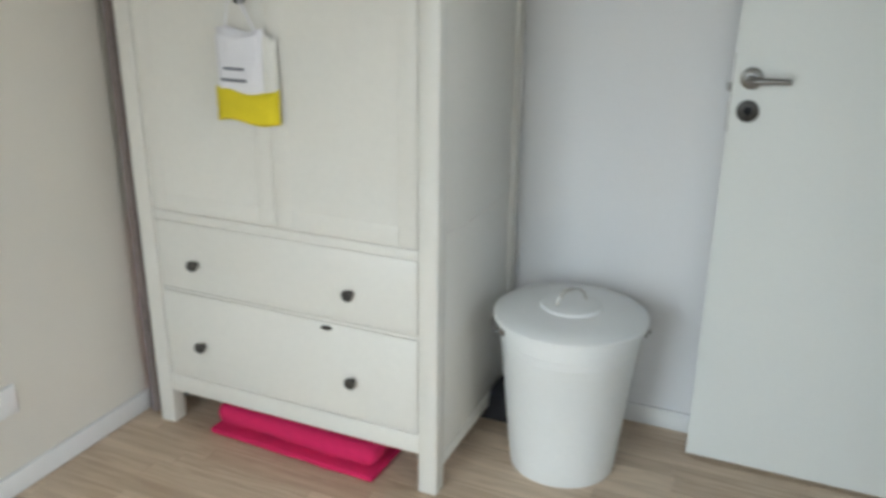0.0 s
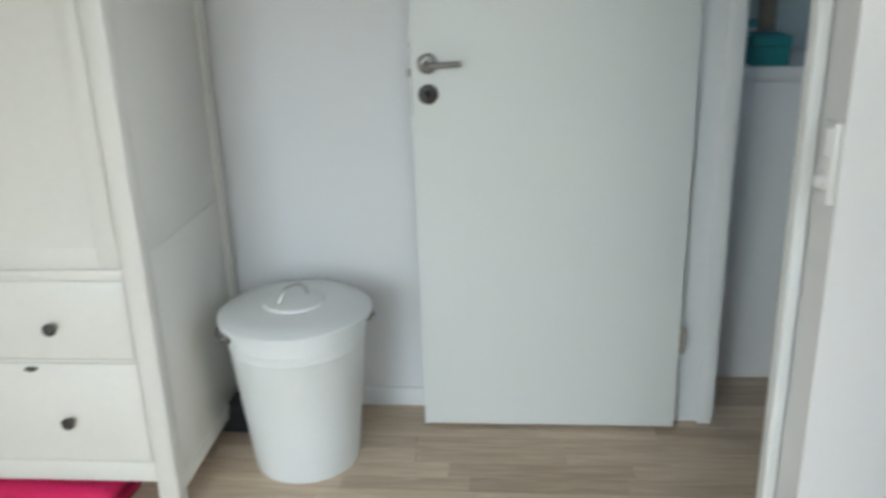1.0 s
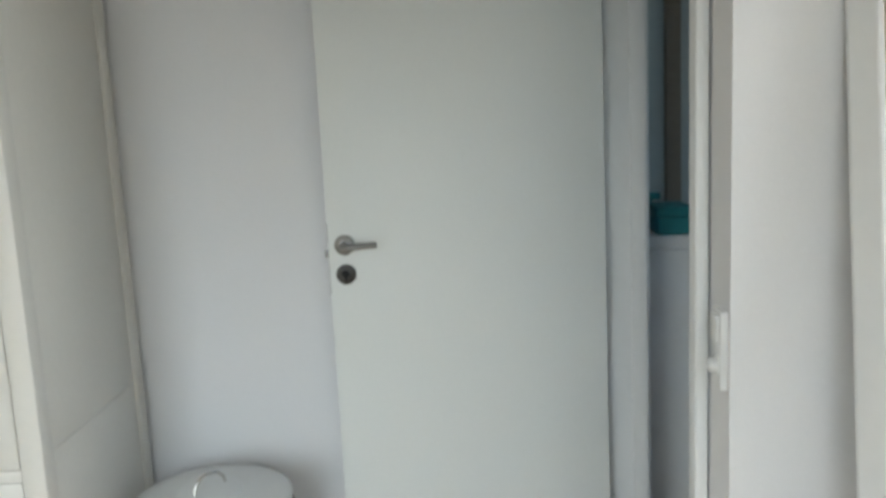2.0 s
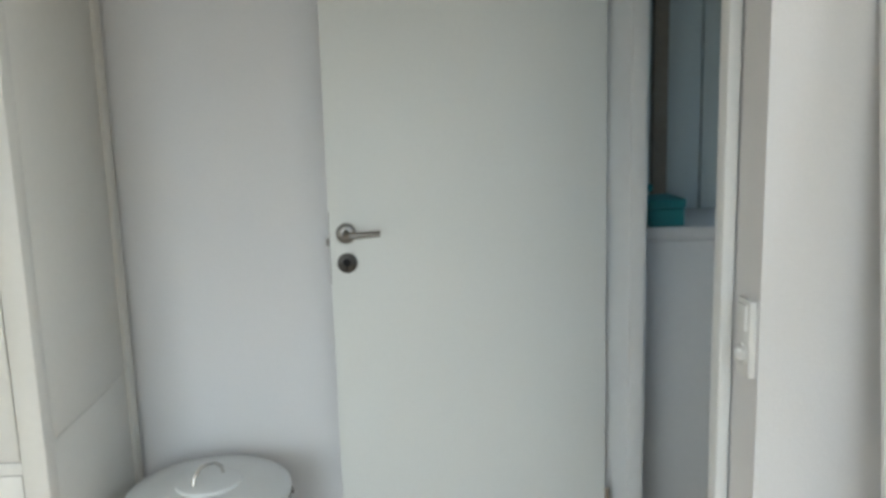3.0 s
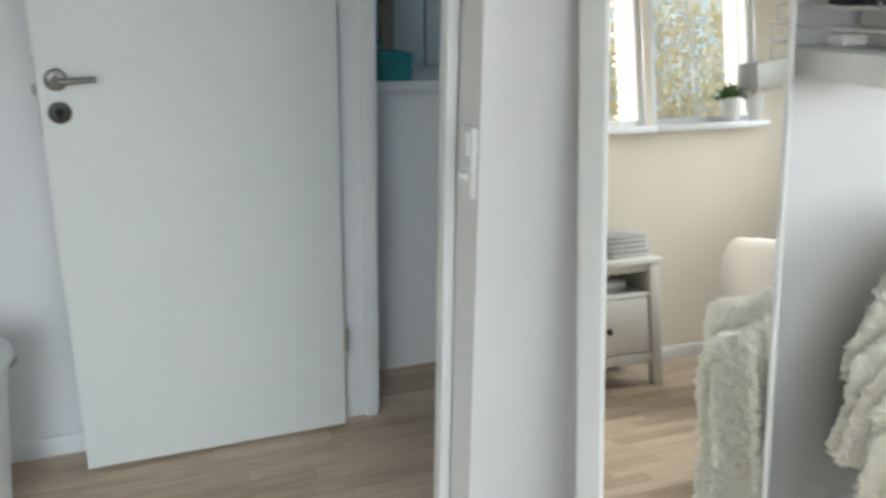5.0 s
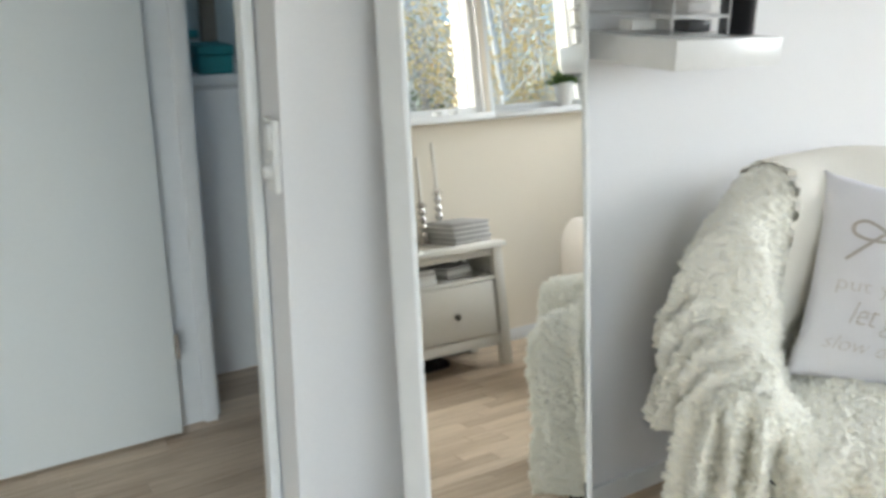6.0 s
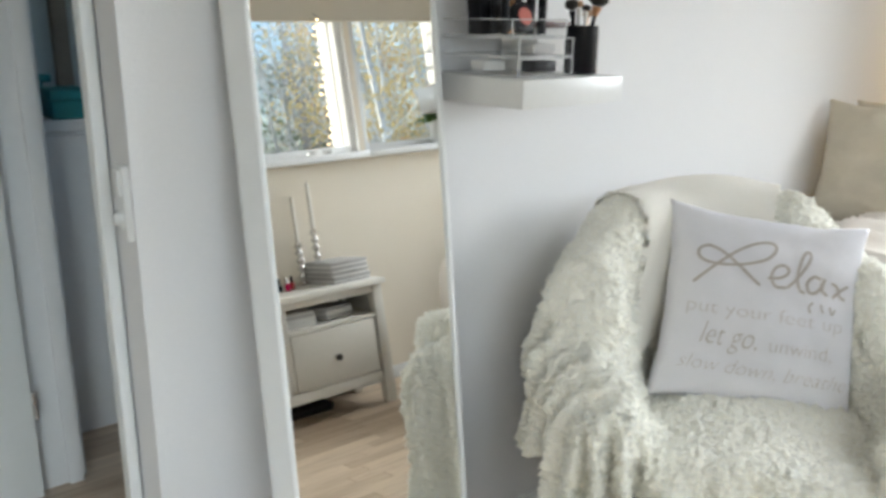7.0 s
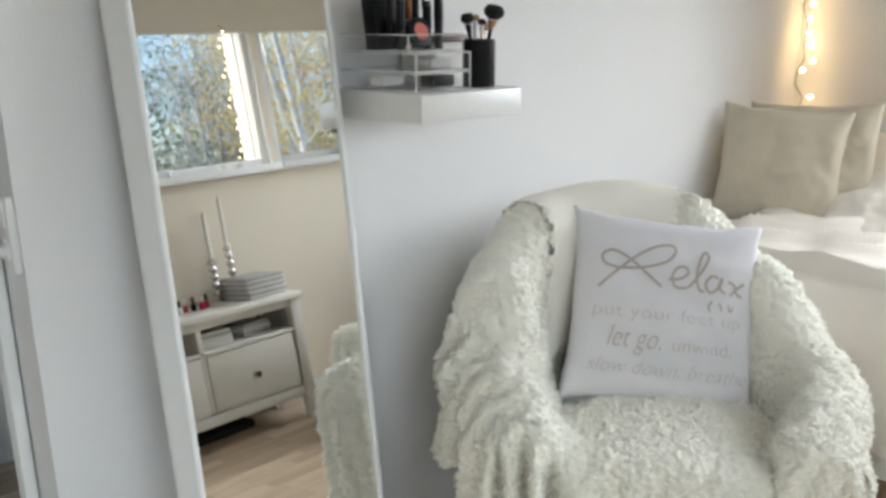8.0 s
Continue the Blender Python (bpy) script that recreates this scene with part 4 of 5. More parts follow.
def drape(u, v):
    s = -1.0 + 2.0 * u
    p, d, free = shell(s, v, hem(s), 0.066, 0.45, 0.012, 0.045)
    side = step(-s, 0.38, 0.5)
    wave = math.sin(s * 58 + 2.4 * math.sin(s * 9))
    wave = math.copysign(abs(wave) ** 0.75, wave)
    fold = (0.022 + 0.016 * side) * wave + 0.012 * math.sin(s * 97 + 1.0)
    out = (0.025 - 0.03 * side) * free + fold * free ** (0.6 - 0.25 * side)
    if 0 < v < 0.55 and side > 0:
        out += 0.016 * side * math.sin(s * 58 + 2.4 * math.sin(s * 9)) * min(1.0, (0.55 - v) / 0.15)
    out += free * (0.018 * math.exp(-((s + 0.55) / 0.05) ** 2) + 0.012 * math.exp(-((s + 0.70) / 0.04) ** 2))
    if s > 0.25:
        out *= 0.35
    w = noise.noise_vector(p * 7.0) * 0.012 + noise.noise_vector(p * 19.0) * 0.006 + noise.noise_vector(p * 48.0) * 0.005
    q = p + d * max(out, -0.034) + w
    q.z = max(q.z, 0.03)
    return q


def front(u, v):
    """The blanket's fall over the seat's front and the arms' ends."""
    x = -0.47 + 0.94 * u
    a = abs(x)
    xs = -0.2 + (x + 0.2) * 0.65 if x < -0.2 else x if x < 0.2 else 0.2 + (x - 0.2) * 0.65
    crown = 0.084 * math.sqrt(max(1 - ((a - 0.33) / 0.14) ** 2, 0.0))
    seat = 0.474 + 0.03 * math.sin(max(0.0, 1 - a / 0.27) * math.pi / 2)
    top = max(seat, 0.484 + crown) if a > 0.2 else seat
    gap = math.exp(-((x + 0.235) / 0.03) ** 2)
    low = 0.06 + 0.015 * math.sin(x * 40) + 0.30 * gap + 0.08 * step(-x, 0.22, 0.30)
    left = step(-x, 0.10, 0.20)
    roll = 0.055
    if v < 0.12:
        y, z = -0.17 - 0.055 * v / 0.12, top
    elif v < 0.35:
        b = (v - 0.12) / 0.23 * math.pi / 2
        y, z = -0.225 - roll * math.sin(b), top - roll * (1 - math.cos(b))
    else:
        k = (v - 0.35) / 0.65
        y, z = -0.225 - roll - 0.01 * k + 0.035 * gap * k, top - roll + (low - top + roll) * k
    fall = step(v, 0.12, 0.45)
    y -= (0.012 + 0.022 * left) * math.sin(x * 66 + 1.2 * math.sin(x * 17)) * fall
    y += 0.06 * step(a, 0.40, 0.47)
    p = Vector((xs, y, z))
    return p + noise.noise_vector(p * 8) * 0.013 + noise.noise_vector(p * 20) * 0.006 + noise.noise_vector(p * 48.0) * 0.005


def boucle(bm, rows, outward):
    """Raises small plump curls all over a sheet of the blanket."""
    verts = [v for row in rows for v in row]
    bm.normal_update()
    probe = rows[len(rows) // 6][len(rows[0]) // 5]
    way = 1 if probe.normal.dot(outward) > 0 else -1
    lift = []
    for v in verts:
        near = noise.voronoi(v.co * 66.0)[0]
        fine = noise.noise(v.co * 210.0)
        lift.append(v.normal * way * (0.0155 * (0.55 - min(near[0], 0.9)) + 0.0012 * fine + 0.003 * noise.noise(v.co * 34.0)))
    for v, d in zip(verts, lift):
        v.co += d


bm = bmesh.new()
boucle(bm, grid(bm, drape, 520, 260), rim(-0.66)[1])
boucle(bm, grid(bm, front, 260, 130), Vector((0, -0.7, 0.7)))
tris = []
for f in bm.faces:
    c = [v.co.copy() for v in f.verts]
    tris += [(c[0], c[1], c[2]), (c[0], c[2], c[3])]
part("cloth", bm, PILE, blanket, angle=180)
rb = random.Random(11)
area = np.array([((b - a).cross(c - a)).length / 2 for a, b, c in tris])
pick = np.random.RandomState(4).choice(len(tris), 60000, p=area / area.sum())
vs, fs = [], []
for k in pick:
    a, b, c = tris[k]
    p = (a + b + c) / 3
    n = (b - a).cross(c - a)
    if n.length < 1e-12:
        continue
    n.normalize()
    r = Vector((rb.uniform(-1, 1), rb.uniform(-1, 1), rb.uniform(-1, 0.6)))
    for sgn in (1, -1):
        d = (n * sgn + 1.1 * r).normalized()
        side = d.orthogonal().normalized() * rb.uniform(0.0009, 0.0018)
        ln = rb.uniform(0.005, 0.011)
        q1, q2 = p + d * ln * 0.6, p + (d + 0.8 * r).normalized() * ln
        n0 = len(vs)
        vs += [p - side, p + side, q1 + side, q1 - side, q2]
        fs += [(n0, n0 + 1, n0 + 2, n0 + 3), (n0 + 3, n0 + 2, n0 + 4)]
me = bpy.data.meshes.new("fleece")
me.from_pydata(vs, [], fs)
me.materials.append(CURL)
ob = new("fleece", me)
ob.parent = blanket
tagged(ob, "short curly ivory pile", kind="stuff")

# thin knitted throw over the chair's back
throw = thing("knitted_throw", CHAIR, "thin cream knitted throw with a scalloped edge over the chair back", "throw")


def throwing(u, v):
    s = -0.325 + 0.375 * u - 0.13 * (1 - u) * step(v, 0.45, 1.0)
    t = 0.33 + 0.36 * v
    p, d, free = shell(s, t, 0.42, 0.066, 0.45, 0.0215 + 0.007 * step(u, 0.0, 0.12))
    p = p + noise.noise_vector(p * 6) * 0.006
    if u == 0:
        p += 0.006 * math.sin(v * 90) * Vector((-0.7, 0.5, 0))
    return p


bm = bmesh.new()
v = grid(bm, throwing, 30, 60)
grid(bm, lambda u, v: throwing(u, v) - Vector((0, 0, 0.005)), 30, 60)
part("cloth", bm, KNIT, throw, angle=180)
for k in range(44):
    bm = bmesh.new()
    p = throwing(0.0, 0.02 + k * 0.022)
    ex, ez = throwing(0.04, 0.02 + k * 0.022) - p, throwing(0.0, 0.03 + k * 0.022) - p
    flat = ex.cross(ez).to_track_quat("Z", "Y").to_matrix().to_4x4()
    lathe(bm, [(0, -0.0016), (0.008, -0.0014), (0.0095, 0.0), (0.008, 0.0014), (0, 0.0016)], 12, Matrix.Translation(p) @ flat)
    part("scallop", bm, KNIT, throw)

# ---- printed cushion on the seat ----
CUSH = CHAIR @ pose(0.004, 0.085, 0.464, -25, 7.0, 8)
SIDE = 0.438


def pillow_surface(x, z, side, fat):
    u, v = max(-1.0, min(1.0, 2 * x / side)), max(-1.0, min(1.0, 2 * z / side))
    e = max(0.0, (1 - u * u) * (1 - v * v))
    return fat * e ** 0.42


def pillow(parent, side, fat, mat, name="cover", seed=0.0, wrinkle=0.006):
    bm = bmesh.new()
    for sgn in (-1, 1):
        def f(a, b, sgn=sgn):
            x, z = (a - 0.5) * side, (b - 0.5) * side
            pin = 1 - 0.04 * (1 - (2 * b - 1) ** 2) * abs(2 * a - 1) ** 3
            pin2 = 1 - 0.04 * (1 - (2 * a - 1) ** 2) * abs(2 * b - 1) ** 3
            e = pillow_surface(x, z, side, 1.0)
            n = noise.noise(Vector((x * 9 + seed, sgn * 3.0, z * 9))) + 0.5 * noise.noise(Vector((x * 22, sgn * 5.0 + seed, z * 22)))
            ear = 1 + 0.045 * (abs(2 * a - 1) * abs(2 * b - 1)) ** 3
            pin, pin2 = pin * ear, pin2 * ear
            wavy = 0.005 * noise.noise(Vector((z * 14 + seed, 2.0, 0.0))) * abs(2 * a - 1), 0.006 * noise.noise(Vector((x * 13, 4.0, seed))) * abs(2 * b - 1)
            return (x * pin + wavy[0], sgn * (fat * e + 0.002) + wrinkle * n * e, z * pin2 + side / 2 + wavy[1])
        grid(bm, f, 60, 60)
    bmesh.ops.remove_doubles(bm, verts=bm.verts, dist=0.0045)
    return part(name, bm, mat, parent, angle=180)


cu = thing("printed_cushion", CUSH, "square white cotton cushion with taupe printed words", "cushion")
pillow(cu, SIDE, 0.062, CLOTH, wrinkle=0.009)


def lettering(text, x, z, size, mat, shear=0.0, stretch=1.0, weight=0.0, turn=0.0):
    """Words laid on the bulging front of the cushion."""
    cd = bpy.data.curves.new("words", "FONT")
    cd.body, cd.size, cd.shear, cd.offset = text, size, shear, weight
    cd.resolution_u = 3
    tmp = new("words", cd)
    bpy.context.view_layer.update()
    me = bpy.data.meshes.new_from_object(tmp.evaluated_get(bpy.context.evaluated_depsgraph_get()))
    bpy.data.objects.remove(tmp)
    bm = bmesh.new()
    bm.from_mesh(me)
    bmesh.ops.triangulate(bm, faces=bm.faces[:])
    for it in range(2):
        bmesh.ops.subdivide_edges(bm, edges=[e for e in bm.edges if e.calc_length() > 0.012], cuts=1)
        bmesh.ops.triangulate(bm, faces=bm.faces[:])
    for vv in bm.verts:
        a, b = vv.co.x * stretch, vv.co.y
        xx = x + a * math.cos(turn) - b * math.sin(turn)
        zz = z + a * math.sin(turn) + b * math.cos(turn)
        e = pillow_surface(xx, zz - SIDE / 2, SIDE, 1.0)
        nn = noise.noise(Vector((xx * 9, -3.0, (zz - SIDE / 2) * 9))) + 0.5 * noise.noise(Vector((xx * 22, -5.0, (zz - SIDE / 2) * 22)))
        vv.co = (xx, -(0.062 * e + 0.002) + 0.009 * nn * e - 0.0070, zz)
    left = set(bm.verts)
    while left:
        island, todo = set(), [min(left, key=lambda q: q.index)]
        while todo:
            q = todo.pop()
            if q not in island:
                island.add(q)
                todo += [e.other_vert(q) for e in q.link_edges]
        left -= island
        order = {q: k for k, q in enumerate(island)}
        faces = {f for q in island for f in q.link_faces}
        one = bpy.data.meshes.new("letter")
        one.from_pydata([q.co[:] for q in island], [], [[order[q] for q in f.verts] for f in faces])
        one.materials.append(mat)
        new("letter", one).parent = cu
    bm.free()


def script_letter(strokes, x0, z0, wide=0.0032):
    """A letter of joined handwriting as a ribbon on the cushion, through control points in millimetres."""
    vs, fs = [], []
    for pts in strokes:
        line = []
        ext = [pts[0]] + list(pts) + [pts[-1]]
        for a, b, c, d in zip(ext, ext[1:], ext[2:], ext[3:]):
            for k in range(8):
                t = k / 8
                line.append(Vector([0.5 * (2 * b[i] + (c[i] - a[i]) * t + (2 * a[i] - 5 * b[i] + 4 * c[i] - d[i]) * t * t + (3 * b[i] - a[i] - 3 * c[i] + d[i]) * t ** 3) for i in (0, 1)]) / 1000)
        for i, p in enumerate(line):
            q = line[min(i + 1, len(line) - 1)] - line[max(i - 1, 0)]
            if q.length < 1e-9:
                q = Vector((1, 0))
            n = Vector((-q.y, q.x)).normalized() * wide
            for r in (p + n, p - n):
                xx, zz = x0 + r.x, z0 + r.y
                e = pillow_surface(xx, zz - SIDE / 2, SIDE, 1.0)
                nn = noise.noise(Vector((xx * 9, -3.0, (zz - SIDE / 2) * 9))) + 0.5 * noise.noise(Vector((xx * 22, -5.0, (zz - SIDE / 2) * 22)))
                vs.append((xx, -(0.062 * e + 0.002) + 0.009 * nn * e - 0.0055, zz))
            if i:
                n0 = len(vs) - 4
                fs.append((n0, n0 + 1, n0 + 3, n0 + 2))
    me = bpy.data.meshes.new("letter")
    me.from_pydata(vs, [], fs)
    me.materials.append(TAUPE)
    new("letter", me).parent = cu


RX, RZ = -0.165, 0.262
script_letter([[(0, -8), (45, 38), (95, 80), (138, 102), (166, 104), (172, 88), (150, 64), (100, 46), (45, 40), (12, 48), (6, 68), (28, 80), (64, 66), (105, 34), (145, 2)]], RX, RZ)
script_letter([[(158, 24), (188, 30), (204, 46), (192, 58), (174, 50), (166, 28), (178, 8), (204, 10)]], RX, RZ)
script_letter([[(204, 10), (228, 40), (250, 84), (242, 98), (230, 76), (224, 34), (232, 8), (244, 6)]], RX, RZ)
script_letter([[(276, 40), (260, 44), (246, 26), (254, 6), (272, 14), (284, 42), (280, 16), (294, 6)]], RX, RZ)
script_letter([[(300, 36), (314, 30), (322, 10), (336, 4)], [(340, 36), (322, 22), (304, 2)]], RX, RZ)
for strokes in ([(262, -14), (254, -26), (258, -40)], [(278, -16), (286, -36)], [(300, -18), (306, -34), (314, -20)]):
    script_letter([strokes], RX, RZ, 0.0022)
lettering("put your feet up", -0.175, 0.190, 0.043, PALETAUPE, 0.0, 1.22, -0.0009)
lettering("let go,", -0.140, 0.122, 0.072, TAUPE, 0.35, 0.70, -0.0012)
lettering("unwind,", 0.008, 0.124, 0.046, PALETAUPE, 0.0, 1.0, -0.0008)
lettering("slow down, breathe", -0.178, 0.064, 0.046, PALETAUPE, 0.35, 1.0, -0.0010)

# ---- bed ----
BX0, BX1, BY0, BY1 = 2.60, 3.78, -0.50, 1.32
bed = thing("bed", ((BX0 + BX1) / 2, (BY0 + BY1) / 2, 0), "single bed pushed into the corner under cream bedding", "bed")
hx, hy = (BX1 - BX0) / 2, (BY1 - BY0) / 2
boxpart("bed_frame", (-hx + 0.01, -hy + 0.01, 0.12, hx - 0.01, hy - 0.01, 0.28), WHITE, bed, 0.008)
boxpart("mattress", (-hx + 0.02, -hy + 0.02, 0.281, hx - 0.02, hy - 0.02, 0.54), CLOTH, bed, 0.04)
for x in (-hx + 0.06, hx - 0.06):
    for y in (-hy + 0.06, hy - 0.06):
        bm = bmesh.new()
        lathe(bm, [(0, 0), (0.025, 0), (0.03, 0.121), (0, 0.121)], 16, pose(x, y, 0))
        part("leg", bm, DARK, bed)
du = thing("duvet", ((BX0 + BX1) / 2, (BY0 + BY1) / 2, 0), "rumpled cream cotton duvet hanging over the bed's edge", "duvet")


def duvet(u, v):
    y = -hy - 0.02 + (2 * hy - 0.08) * v
    drop = 0.40
    w = 2 * hx - 0.06 + drop
    k = u * w
    if k < drop:
        x, z = -hx - 0.035, 0.64 - (drop - k)
        if drop - k < 0.17:
            a = (drop - k) / 0.17 * math.pi / 2
            x, z = -hx - 0.035 + 0.125 * (1 - math.sin(a)), 0.64 - 0.17 * (1 - math.cos(a))
        flow = min(1, (drop - k) / 0.3)
        x -= 0.03 * flow + 0.030 * flow * math.sin(y * 17 + 1.5 * math.sin(y * 5))
    else:
        x, z = -hx + 0.09 + (k - drop) * 0.93, 0.64
        f = Vector((x * 2.2 + y * 1.4, y * 1.2 - x, 0.3))
        z -= 0.05 * (1 - v) ** 3
        z += 0.045 * max(0, 0.5 + noise.noise(f)) + 0.018 * noise.noise(Vector((x * 5 + y * 3, y * 7, 1)))
        rid = math.sin((x * 0.8 + (y - 0.2) * 1.0) * 17 + 2.4 * noise.noise(Vector((x * 2, y * 2, 7))))
        z += 0.048 * (1 - abs(rid)) ** 1.8 * min(1.0, (k - drop) / 0.1)
    z -= 0.10 * step(v, 0.90, 1.0)
    p = Vector((x, y, z))
    return p + noise.noise_vector(p * 9) * 0.006


bm = bmesh.new()
grid(bm, duvet, 110, 150)
part("cover", bm, DUVET, du, angle=180)


def cushion(name, m, side, fat, mat, label, seed, wr_=0.018):
    c = thing(name, m, label, "cushion", group="cushions on the bed")
    pillow(c, side, fat, mat, seed=seed, wrinkle=wr_)
    return c


cushion("linen_cushion", pose(3.145, 1.105, 0.635, -12, 3, -68), 0.40, 0.07, LINEN, "square beige linen cushion leaning in the corner of the bed", 2.0)
cushion("linen_cushion", pose(3.255, 1.03, 0.635, -10, -2, -76), 0.41, 0.065, LINEN, "square beige linen cushion behind another one", 6.0)
cushion("bed_pillow", pose(3.20, 0.66, 0.59, -52, 6, -82), 0.50, 0.09, DUVET, "soft cream pillow lying on the bed", 9.0)
cushion("bed_pillow", pose(3.10, 0.70, 0.62, -68, -4, -70), 0.42, 0.07, DUVET, "soft cream pillow lying crumpled on the duvet", 13.0)


# ---- strings of fairy lights ----
def fairy(name, base, points, bulbs, label, fat=1.0, mat=None):
    fl = thing(name, base, label, "fairy lights")
    bm = bmesh.new()
    tube(bm, points, 0.0018, 6)
    part("cable", bm, CABLE, fl)
    for i, (x, y, z) in enumerate(bulbs):
        bm = bmesh.new()
        lathe(bm, [(0, -0.009), (0.005, -0.008), (0.007, 0.0), (0.0045, 0.009), (0, 0.011)], 10, pose(x, y, z, 30 * (i % 3), 40 * (i % 2)) @ Matrix.Scale(fat, 4))
        part("bulb", bm, mat or WARMLIGHT, fl)
    return fl


rf = random.Random(8)
pts = [(0.03 * math.sin(k * 1.3) - 0.008 * k * 0.2, 0.012 * math.sin(k * 2.1), 1.0 - 0.05 * k) for k in range(29)]
fairy("fairy_lights", (3.765, 1.295, 1.02), [(x, y, z) for x, y, z in pts], [(x + rf.uniform(-0.03, 0.012), y - 0.012 + rf.uniform(-0.03, 0.01), z + rf.uniform(-0.015, 0.015)) for x, y, z in pts if rf.random() < 0.75], "string of warm fairy lights hanging in the corner")
pts = [(0.02 * math.sin(k * 1.7), 0.01 * math.sin(k), 0.66 - 0.035 * k) for k in range(19)]
fairy("fairy_lights", (2.39, SOUTH + 0.02, SILL + 0.025), pts, [(x + rf.uniform(-0.012, 0.012), y, z) for x, y, z in pts[1::1]], "string of warm fairy lights hanging in the window", 0.5, DIMLIGHT)

# ---- low bench under the window ----
bx0, bx1, by0, by1 = 0.905, 2.335, -1.0, -0.645
be = thing("low_bench", (bx0, by1, 0), "low white wooden bench with open shelves and drawers", "bench")
L, D, H = bx1 - bx0, by1 - by0, 0.575
boxpart("top", (-0.015, -D, H - 0.026, L + 0.015, 0.018, H), LACQUER, be, 0.004)
for x in (0, L - 0.048):
    for y in (-0.048, -D):
        boxpart("leg", (x, y, 0, x + 0.048, y + 0.048, H - 0.0265), LACQUER, be, 0.004)
for x in (0.008, L - 0.024):
    boxpart("side_panel", (x, -D + 0.048, 0.13, x + 0.016, -0.048, H - 0.0265), LACQUER, be, 0.001)
boxpart("back_panel", (0.048, -D + 0.005, 0.13, L - 0.048, -D + 0.015, H - 0.0265), LACQUER, be, 0.0)
boxpart("bottom_rail", (0.048, -0.03, 0.105, L - 0.048, -0.008, 0.152), LACQUER, be, 0.003)
boxpart("top_rail", (0.048, -0.03, H - 0.06, L - 0.048, -0.008, H - 0.0265), LACQUER, be, 0.003)
boxpart("shelf", (0.024, -D + 0.016, 0.404, L - 0.024, -0.008, 0.422), LACQUER, be, 0.002)
cols = [0.048, 0.048 + (L - 0.096) / 3, 0.048 + 2 * (L - 0.096) / 3, L - 0.048]
for c in cols[1:3]:
    boxpart("divider", (c - 0.011, -D + 0.016, 0.163, c + 0.011, -0.008, H - 0.0605), LACQUER, be, 0.002)
for a, b in zip(cols, cols[1:]):
    bm = bmesh.new()
    box(bm, a + 0.014, -0.022, 0.156, b - 0.014, -0.004, 0.400, 0.003)
    dr = part("drawer", bm, LACQUER, be)
    bm = bmesh.new()
    lathe(bm, [(0, 0), (0.007, 0), (0.006, 0.01), (0.014, 0.016), (0.0147, 0.021), (0.011, 0.026), (0, 0.027)], 20, pose((a + b) / 2, -0.004, 0.268, -90))
    part("knob", bm, PEWTER, dr, "small dark knob")


def pile_of(name, x, y, z, w, d, sheets, rz, mats, label):
    st = thing(name, (x, y, z), label, "stack", rz=rz)
    rnd = random.Random(int(x * 1000))
    zz = 0.0
    for k, h in enumerate(sheets):
        bm = bmesh.new()
        box(bm, -w / 2, -d / 2, zz, w / 2, d / 2, zz + h - 0.0006, 0.0015)
        bmesh.ops.transform(bm, matrix=pose(rnd.uniform(-0.006, 0.006), rnd.uniform(-0.006, 0.006), 0, 0, 0, rnd.uniform(-3, 3)), verts=bm.verts)
        part("magazine" if h < 0.012 else "book", bm, mats[k % len(mats)], st)
        zz += h


pile_of("magazine_stack", 2.222, -0.842, H + 0.0005, 0.19, 0.27, [0.0075] * 13, 0, (GREYPAPER, PAPER, GREYPAPER), "stack of grey magazines on the bench")
pile_of("book_stack", 1.95, -0.80, 0.4225, 0.14, 0.19, [0.022, 0.018, 0.014, 0.012], 6, (PAPER, PAPER, GREYPAPER, PAPER, REDPAPER), "small stack of white books in the open shelf")
pile_of("book_stack", 2.14, -0.82, 0.4225, 0.15, 0.16, [0.02, 0.02, 0.014], -14, (GREYPAPER, PAPER, GREYPAPER), "loose grey papers and boxes in the open shelf")
pile_of("book_stack", 1.91, -0.90, 0.4225, 0.10, 0.14, [0.03, 0.03, 0.025], 4, (REDPAPER, REDPAPER), "red books at the back of the open shelf")


def candlestick(x, y, h, c):
    cs = thing("candlestick", (x, y, H + 0.0005), "turned silver candlestick with a tall white candle", "candlestick", group="candlesticks on the bench")
    bm = bmesh.new()
    prof = [(0, 0), (0.038, 0), (0.038, 0.004), (0.020, 0.012), (0.010, 0.02)]
    n = int(h / 0.045)
    for k in range(n):
        z = 0.02 + k * (h - 0.05) / n
        q = (h - 0.05) / n
        prof += [(0.009, z + q * 0.08), (0.019, z + q * 0.35), (0.021, z + q * 0.5), (0.019, z + q * 0.65), (0.009, z + q * 0.92)]
    prof += [(0.010, h - 0.028), (0.026, h - 0.022), (0.026, h - 0.018), (0.014, h - 0.012), (0.015, h), (0.0115, h), (0.0115, h - 0.01), (0, h - 0.01)]
    lathe(bm, prof, 28)
    part("stem", bm, CHROME, cs, angle=60)
    bm = bmesh.new()
    lathe(bm, [(0, h - 0.0095), (0.011, h - 0.0095), (0.0095, h + c - 0.01), (0.004, h + c), (0, h + c)], 18)
    cn = part("candle", bm, WAX, cs, "tall white taper candle")
    bm = bmesh.new()
    tube(bm, [(0, 0, h + c - 0.002), (0.001, 0, h + c + 0.008)], 0.001, 6)
    part("wick", bm, DARK, cn)


candlestick(2.20, -0.965, 0.250, 0.220)
candlestick(2.105, -0.955, 0.200, 0.210)
